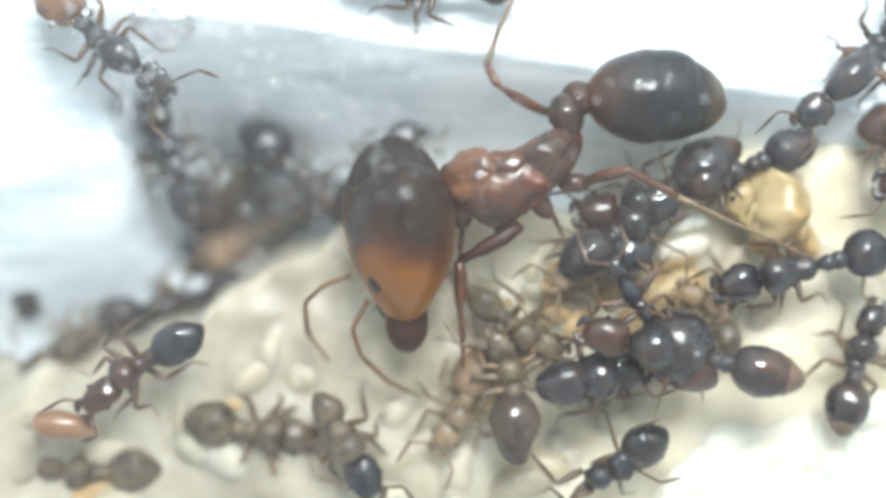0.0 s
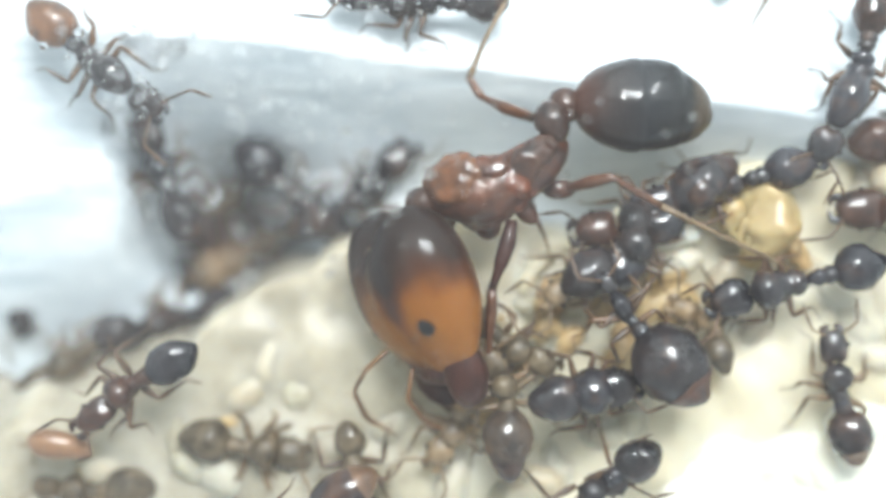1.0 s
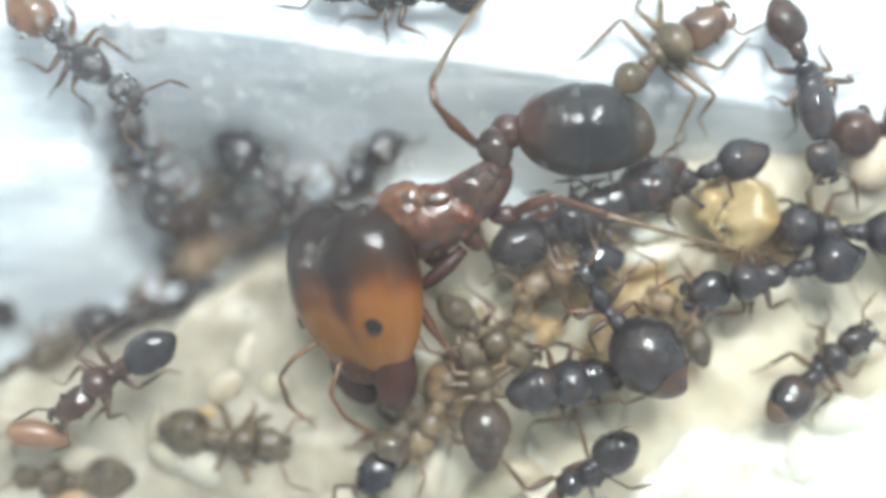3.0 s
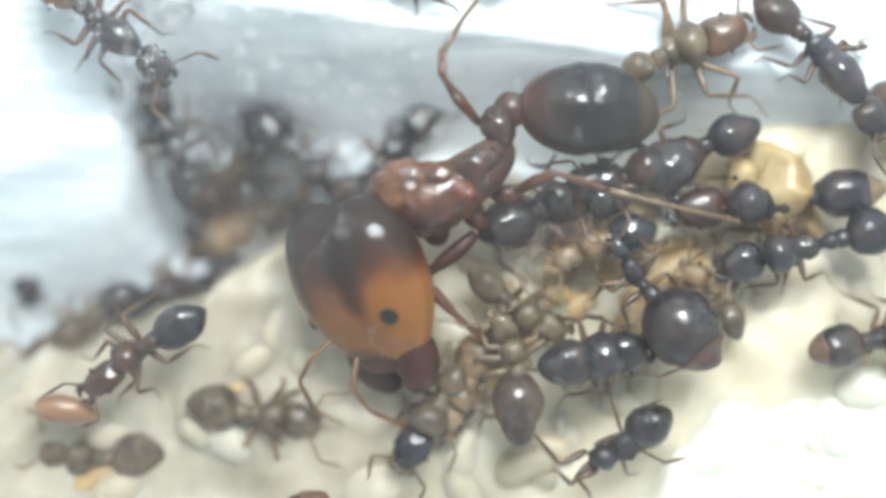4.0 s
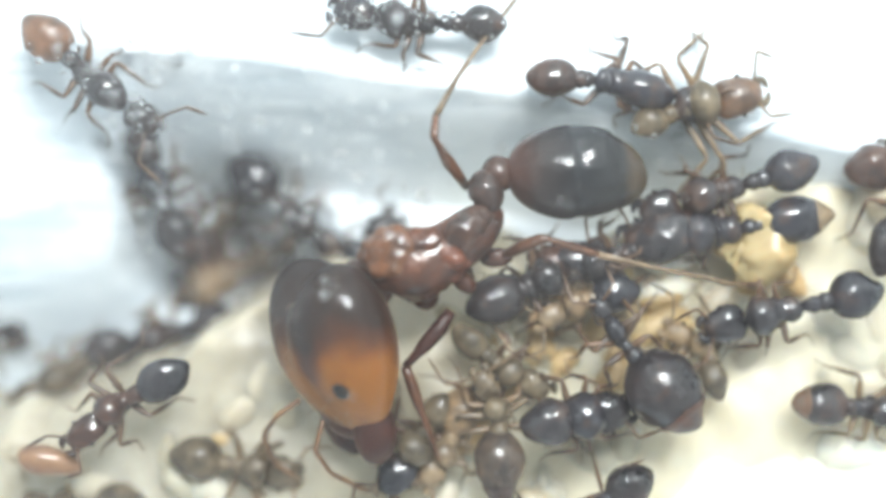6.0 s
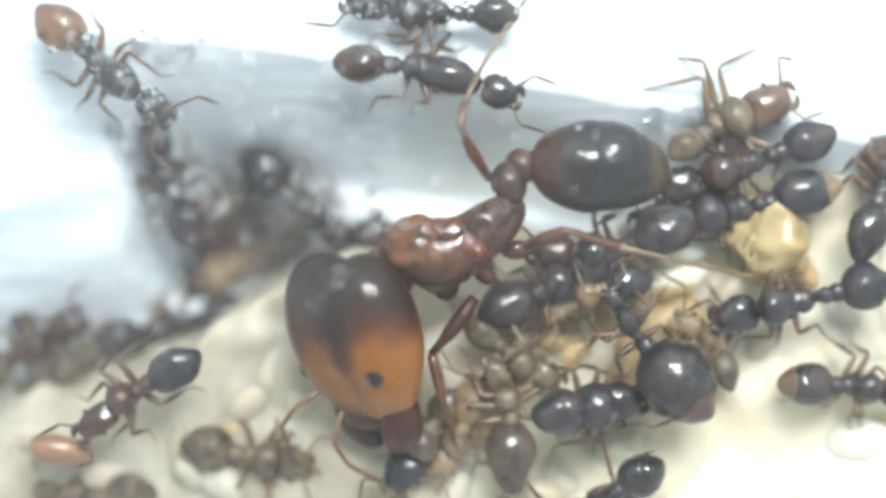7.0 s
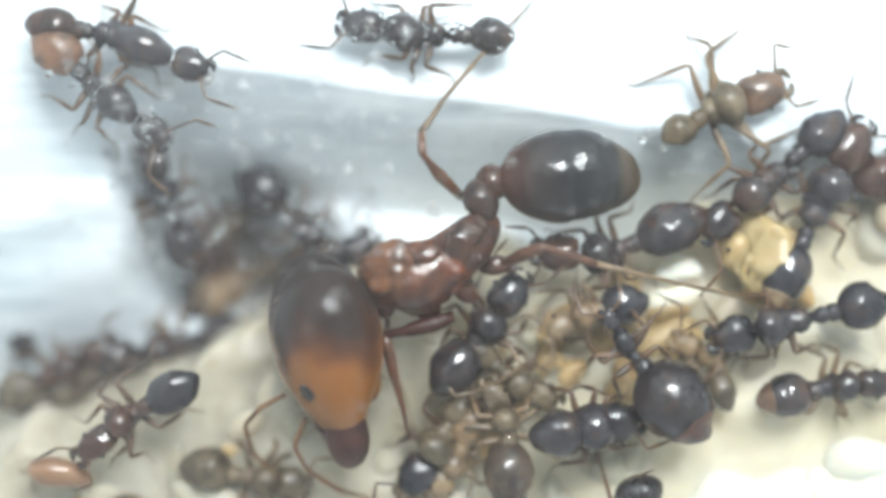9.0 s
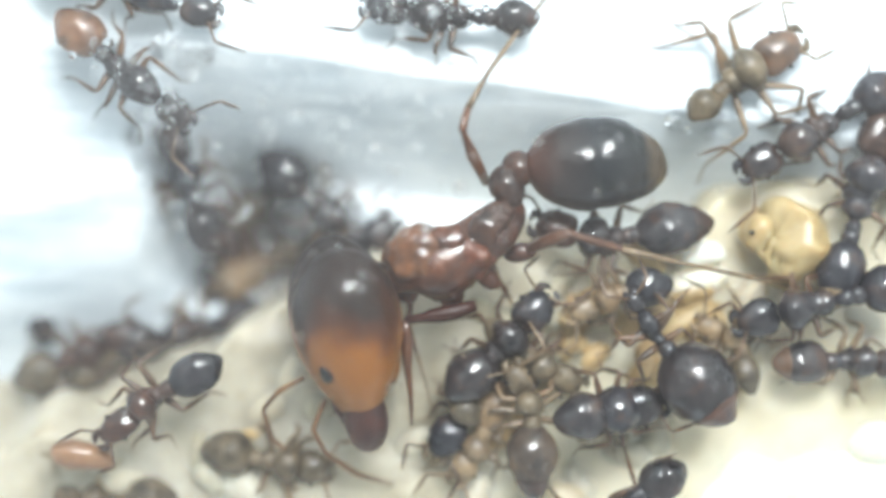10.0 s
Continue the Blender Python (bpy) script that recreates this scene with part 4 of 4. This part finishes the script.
# ---- wet glass ----
def droplets():
    """Tiny drops hanging under the glass cover, thickest in the north-west."""
    rnd = random.Random(11)
    bm = bmesh.new()
    for k in range(420):
        u, v = rnd.gauss(470, 230), rnd.gauss(270, 125)
        r = min(0.085, 0.020 + rnd.expovariate(70))
        p = at(u, v, 3.49)
        m = Matrix.Translation((p.x, p.y, 3.50)) @ Matrix.Diagonal((r * rnd.uniform(0.8, 1.3), r, r * 0.75, 1))
        bmesh.ops.create_icosphere(bm, subdivisions=2, radius=1.0, matrix=m)
    for u, v, z, r in ((187, 337, -0.35, 0.07), (235, 362, -0.35, 0.05), (455, 20, 0.62, 0.05), (660, 112, 0.55, 0.06), (62, 92, 1.62, 0.09), (78, 118, 1.55, 0.07), (112, 108, 1.6, 0.08), (142, 96, 1.35, 0.10), (236, 90, 0.9, 0.11),
                       (262, 112, 0.8, 0.08), (252, 238, 1.5, 0.10), (236, 212, 1.5, 0.06), (152, 150, 1.5, 0.07), (184, 168, 1.5, 0.06), (120, 135, 1.45, 0.06), (640, 28, 1.5, 0.07), (655, 52, 1.45, 0.06), (712, 45, 1.5, 0.07),
                       (745, 40, 1.5, 0.06), (772, 58, 1.4, 0.05), (850, 42, 1.6, 0.07), (872, 60, 1.55, 0.06), (620, 18, 1.4, 0.05), (300, 350, -0.4, 0.07), (330, 330, -0.3, 0.06), (1130, 235, 1.7, 0.07), (1165, 250, 1.6, 0.06), (1010, 250, 2.2, 0.06)):
        p = at(u, v, z)
        bmesh.ops.create_icosphere(bm, subdivisions=2, radius=r, matrix=Matrix.Translation(p))
    for (u0, v0), (u1, v1), wide, z, many in (((600, 34), (900, 52), 26, 1.52, 90), ((80, 70), (250, 215), 24, 1.55, 46), ((235, 265), (330, 440), 26, -0.2, 26)):
        for k in range(many):
            f = rnd.random()
            p = at(u0 + (u1 - u0) * f + rnd.gauss(0, wide * 0.6), v0 + (v1 - v0) * f + rnd.gauss(0, wide * 0.6), z + rnd.uniform(-0.15, 0.08))
            bmesh.ops.create_icosphere(bm, subdivisions=2, radius=rnd.uniform(0.025, 0.065), matrix=Matrix.Translation(p))
    for u0, u1, v0, v1, z, many in ((130, 350, 92, 140, 0.62, 16), (150, 240, 180, 290, 0.2, 14), (300, 420, 280, 330, -0.4, 12), (1120, 1230, 215, 262, 0.5, 10)):
        for k in range(many):                                  # larger drops lying on the wet floor
            r = rnd.uniform(0.05, 0.14)
            p = at(rnd.uniform(u0, u1), rnd.uniform(v0, v1), z)
            p.z = floor_height(p.x, p.y) + r * 0.25
            bmesh.ops.create_icosphere(bm, subdivisions=3, radius=1.0, matrix=Matrix.Translation(p) @ Matrix.Diagonal((r * rnd.uniform(0.8, 1.4), r, r * 0.6, 1)))
    part("water_droplets", bm, "water", None, "tiny clear water droplets under the glass and on the ants", "water droplets", "stuff")


droplets()


# ---- what moves ----
def steps(ob, rows):
    """Keys a walking ant: seconds, plan place of its trunk, turn from its built heading."""
    z = ob.location.z / MM
    out = []
    for t, u, v, turn in rows:
        p = at(u, v, z + 0.62)
        out.append((t, pose(p.x * MM, p.y * MM, z * MM, 0, 0, turn)))
    walk(ob, out)
    gait(ob, rows)


def gait(ob, rows, stride=1.5, swing=17):
    """The legs swing fore and aft, three by three, as far as the ant goes."""
    ts = [r[0] for r in rows]
    times = [k * 0.1 for k in range(101)]
    us, vs = np.interp(times, ts, [r[1] / 100 for r in rows]), np.interp(times, ts, [r[2] / 100 for r in rows])
    gone = np.concatenate([[0], np.cumsum(np.hypot(np.diff(us), np.diff(vs)))])
    for leg, hip, side, odd in ANT_LEGS[ob.name]:
        keys, last = [], None
        for t, d in zip(times, gone):
            a = round(side * swing * math.sin(2 * math.pi * d / stride + math.pi * odd) - side * swing * math.sin(math.pi * odd), 1)
            if last is None or abs(a - last) > 1.0 or t > 9.95:
                keys.append((t, Matrix.Translation(hip) @ Matrix.Rotation(radians(a), 4, "Z") @ Matrix.Translation(-hip)))
                last = a
        walk(leg, keys)


def motions():
    steps(runner, [(0, 1529, 179, -118), (0.5, 1530, 182, -117), (1, 1525, 183, -98), (1.5, 1524, 184, -101), (2, 1526, 186, -97), (3.5, 1445, 216, -45),
                    (4.5, 1428, 198, -24), (5, 1369, 159, -7), (5.5, 1264, 128, -2), (6.2, 1000, 160, 2), (6.8, 742, 150, 2), (7, 733, 147, 1),
                    (7.5, 652, 111, -8), (8, 384, 43, -1), (8.5, 200, 26, 9), (9, 196, 50, -3), (9.5, 158, 43, -7), (10, 167, -10, -1)])
    steps(scout, [(0, 1330, -80, 40), (2, 1290, -30, 30), (3.3, 1200, 200, 6), (3.5, 1192, 213, 3), (4.5, 1185, 189, -4), (5, 1199, 191, -6),
                    (5.5, 1215, 181, -10), (7, 1269, 241, 4), (7.5, 1276, 199, 3), (8, 1250, 219, 7), (8.5, 1275, 207, -2), (9, 1265, 179, 2),
                    (9.5, 1273, 162, 11), (10, 1257, 153, 13)])
    steps(climber, [(0, 1255, 394, -10), (1, 1267, 386, -16), (1.5, 1259, 372, -17), (2, 1268, 379, -21), (3.5, 1185, 398, -9), (4.5, 1136, 406, -12),
                    (5, 1149, 404, -13), (5.5, 1245, 379, -14), (7, 1289, 320, -11), (7.5, 1290, 320, -8), (8, 1297, 299, -10), (8.5, 1339, 305, 5),
                    (9, 1346, 314, 11), (9.5, 1366, 286, 2), (10, 1387, 254, 1)])
    steps(follower, [(0, 1700, 400, 5), (5.5, 1640, 360, 5), (6.8, 1555, 349, 5), (7, 1550, 348, 5), (7.5, 1483, 384, 56), (8, 1458, 409, 65),
                    (8.5, 1623, 368, 53), (9, 1665, 323, 53), (10, 1620, 353, 53)])
    steps(carrier, [(0, 1698, 415, -6), (1, 1637, 431, -6), (1.5, 1590, 442, -5), (2, 1583, 450, -10), (3.5, 1400, 479, -12), (4.5, 1261, 469, 11),
                    (5, 1208, 454, 0), (5.5, 1269, 431, 0), (7, 1267, 399, 6), (7.5, 1247, 376, -7), (8, 1237, 367, -15), (8.5, 1440, 369, -73),
                    (9, 1445, 347, -123), (9.5, 1472, 360, -122), (10, 1473, 361, -112)])
    steps(groomer, [(0, 1087, 486, 8), (0.5, 1102, 494, 3), (1, 1106, 495, 6), (1.5, 1089, 455, -8), (2, 1110, 444, -10), (3.5, 974, 474, 0),
                    (4.5, 945, 476, -5), (5, 960, 493, -10), (5.5, 957, 496, -2), (7, 957, 535, -2), (7.5, 940, 525, -3), (8, 879, 559, 19),
                    (8.5, 863, 583, 23), (9, 845, 578, 26), (9.5, 846, 624, 14), (10, 839, 631, 19)])
    steps(licker, [(0, 1130, 435, 20), (1, 1140, 440, 20), (2, 1120, 440, 20), (3.5, 1070, 462, 18), (4.5, 1060, 465, 15), (5.5, 1080, 470, 12),
                    (7, 1055, 473, 9), (7.5, 1018, 470, 9), (8, 1011, 446, 2), (8.5, 1076, 416, 17), (9, 1069, 437, 9), (9.5, 1026, 442, -1),
                    (10, 1021, 443, -3)])
    steps(wanderer, [(0, 1498, 713, -119), (0.5, 1481, 706, -106), (1, 1477, 741, -92), (1.5, 1484, 695, -137), (2, 1495, 697, -141), (3.5, 1493, 717, -165),
                    (4.5, 1592, 713, -197), (5, 1585, 711, -195), (5.5, 1574, 732, -200), (7, 1502, 706, -197), (7.5, 1506, 678, -170), (8, 1437, 652, -191),
                    (8.5, 1456, 672, -182), (9, 1468, 672, -184), (9.5, 1464, 658, -198), (10, 1456, 656, -193)])
    steps(feeder, [(0, 590, 850, 60), (0.5, 610, 832, 60), (1.0, 620, 880, 40), (1.5, 670, 880, 20), (2.0, 700, 868, 10), (3.3, 738, 832, 2), (4.0, 746, 833, 0), (4.5, 748, 816, 0), (5.0, 756, 804, 0), (5.5, 753, 784, 0), (6.8, 745, 792, 0), (7.5, 740, 800, 0), (8.0, 748, 790, 0), (8.5, 752, 779, 0), (9.0, 770, 765, 0), (9.5, 778, 735, 0), (10, 783, 727, 0)])
    steps(lurker, [(0, 640, 380, 0), (2.0, 640, 390, 0), (3.5, 665, 385, 5), (4.0, 672, 385, 5), (4.5, 672, 402, 5), (5.0, 632, 455, 5), (5.5, 638, 470, 5), (7.0, 588, 508, 5), (7.5, 577, 500, 5), (10, 570, 500, 5)])
    steps(straggler, [(0, -190, 640, 0), (5.5, -150, 640, 0), (6.8, 20, 645, 5), (7.5, 70, 650, 8), (8.0, 95, 655, 5), (8.5, 100, 650, 0), (9.5, 90, 650, 3), (10, 95, 648, 0)])
    steps(darter, [(0, 1179, 704, -3), (0.2, 1073, 698, 4), (0.4, 959, 715, 4), (0.5, 686, 810, 26), (0.7, 524, 899, 32), (1, 470, 1010, 45), (1.5, 380, 1130, 50), (10, 380, 1130, 50)])
    # the soldier: seconds, trunk place, turn; head place, heading and roll
    rows = [(0.0, 872, 415, -1, 690, 488, -90, 80), (0.5, 868, 400, -2, 703, 512, -90, 74), (1.0, 860, 392, -3, 736, 566, -70, 62), (1.5, 876, 398, -2, 740, 572, -72, 67), (2.0, 862, 412, -4, 728, 555, -84, 20),
            (3.3, 770, 466, -1, 634, 586, -76, 56), (3.5, 752, 469, -1, 620, 593, -74, 58), (4.0, 748, 467, -2, 621, 610, -70, 46), (4.5, 756, 475, 0, 595, 626, -71, 58), (5.0, 756, 473, 0, 618, 626, -67, 54),
            (5.5, 748, 478, 0, 596, 620, -74, 65), (6.8, 772, 478, -2, 620, 624, -77, 50), (7.5, 770, 485, 0, 612, 630, -72, 50), (8.0, 763, 462, 1, 618, 596, -72, 50), (8.5, 742, 476, 3, 596, 598, -80, 70),
            (9.0, 740, 480, 3, 571, 599, -82, 77), (9.5, 735, 484, 2, 560, 597, -82, 76), (10.0, 740, 486, 2, 563, 600, -82, 78)]
    body, face, feel = [], [], []
    for t, u, v, turn, hu, hv, hy, roll in rows:
        nod = {0.0: 28, 0.5: 28, 1.0: 6, 1.5: 12, 2.0: -5}.get(t, 13)     # jaws dipped or raised
        p, q = at(u, v, 0.2) * MM, at(hu, hv, 1.5) * MM
        k = (EYE_Z - 1.6) / (EYE_Z - 0.2)                     # the trunk is seen at its own height
        p = Vector((p.x * k, p.y * k, p.z)) + Vector((SOLDIER_AT.x, SOLDIER_AT.y, 0)) * MM * (1 - k)
        b = pose(p.x, p.y, p.z, 0, 0, turn)
        body.append((t, b))
        face.append((t, b.inverted() @ pose(q.x, q.y, q.z, roll, nod, hy)))
        feel.append((t, b.inverted() @ pose(q.x, q.y, q.z, 0, 4, hy)))
    walk(soldier_root, body)
    # the middle leg keeps its foot where it stands
    h, f = local(905, 470, 1.3) * MM, at(1375, 528, 0.9) * MM
    built = local(1375, 528, 0.9) * MM - h
    keys = []
    for t, b in body:
        aim = b.inverted() @ f - h
        keys.append((t, pose(h.x, h.y, h.z, 0, 0, math.degrees(math.atan2(aim.y, aim.x) - math.atan2(built.y, built.x)))))
    walk(soldier_legs[1], keys)
    # the hind leg folds and stretches at the knee while its foot stays
    h, f = local(846, 345, 1.4) * MM, at(955, -35, 0.75) * MM
    shin, knee, foot = SHINS[0]
    knee, foot = knee * MM, foot * MM
    thigh_rows, shin_rows = [], []
    for t, b in body:
        a1 = float(np.interp(t, [0, 0.5, 1.0, 1.5, 2.0, 3.5, 5.0, 7.5, 8.0, 9.0, 9.5, 10.0], [34, 38, 42, 44, 29, 11, 4, 0, 9, 7, 0, -9]))
        m = pose(h.x, h.y, h.z, 0, 0, a1)
        thigh_rows.append((t, m))
        aim = m.inverted() @ (b.inverted() @ f) - knee
        was = foot - knee
        turn = math.degrees(math.atan2(aim.y, aim.x) - math.atan2(was.y, was.x))
        shin_rows.append((t, Matrix.Translation(knee) @ Matrix.Rotation(radians((turn + 180) % 360 - 180), 4, "Z") @ Matrix.Translation(-knee)))
    walk(soldier_legs[0], thigh_rows)
    walk(shin, shin_rows)
    walk(soldier_head, face)
    for f in soldier_feelers:
        walk(f, feel)
    # the foreleg: seconds, hip and knee and foot places on the plan
    turns = {t: b for t, b in body}
    femur_rows, tibia_rows = [], []
    for t, hu, hv, ku, kv, fu, fv in ((0.0, 905, 478, 832, 520, 835, 640), (0.5, 902, 470, 828, 530, 836, 640), (1.0, 905, 440, 868, 560, 862, 650), (1.5, 922, 455, 872, 555, 872, 650), (2.0, 895, 465, 860, 585, 868, 680),
                                      (3.3, 840, 515, 758, 572, 845, 668), (3.5, 829, 519, 749, 574, 842, 669), (4.0, 821, 527, 746, 587, 821, 667), (4.5, 806, 545, 726, 600, 770, 700), (5.0, 808, 553, 746, 658, 771, 738),
                                      (5.5, 795, 560, 720, 652, 748, 737), (6.8, 830, 557, 742, 668, 765, 750), (7.5, 815, 545, 737, 662, 752, 760), (8.0, 813, 520, 723, 542, 748, 740), (8.5, 808, 540, 706, 562, 747, 733),
                                      (9.0, 795, 548, 686, 578, 727, 788), (9.5, 795, 542, 664, 562, 725, 742), (10.0, 790, 560, 670, 586, 680, 844)):
        h, k, f = (at(u, v, 1.7) for u, v in ((hu, hv), (ku, kv), (fu, fv)))
        a1 = math.degrees(math.atan2(k.y - h.y, k.x - h.x))
        a2 = math.degrees(math.atan2(f.y - k.y, f.x - k.x))
        femur_rows.append((t, turns[t].inverted() @ pose(h.x * MM, h.y * MM, 1.7 * MM, 0, 0, a1)))
        tibia_rows.append((t, pose(1.25 * MM, 0, 0, 0, 0, (a2 - a1 + 180) % 360 - 180)))
    walk(soldier_femur, femur_rows)
    walk(soldier_tibia, tibia_rows)


motions()
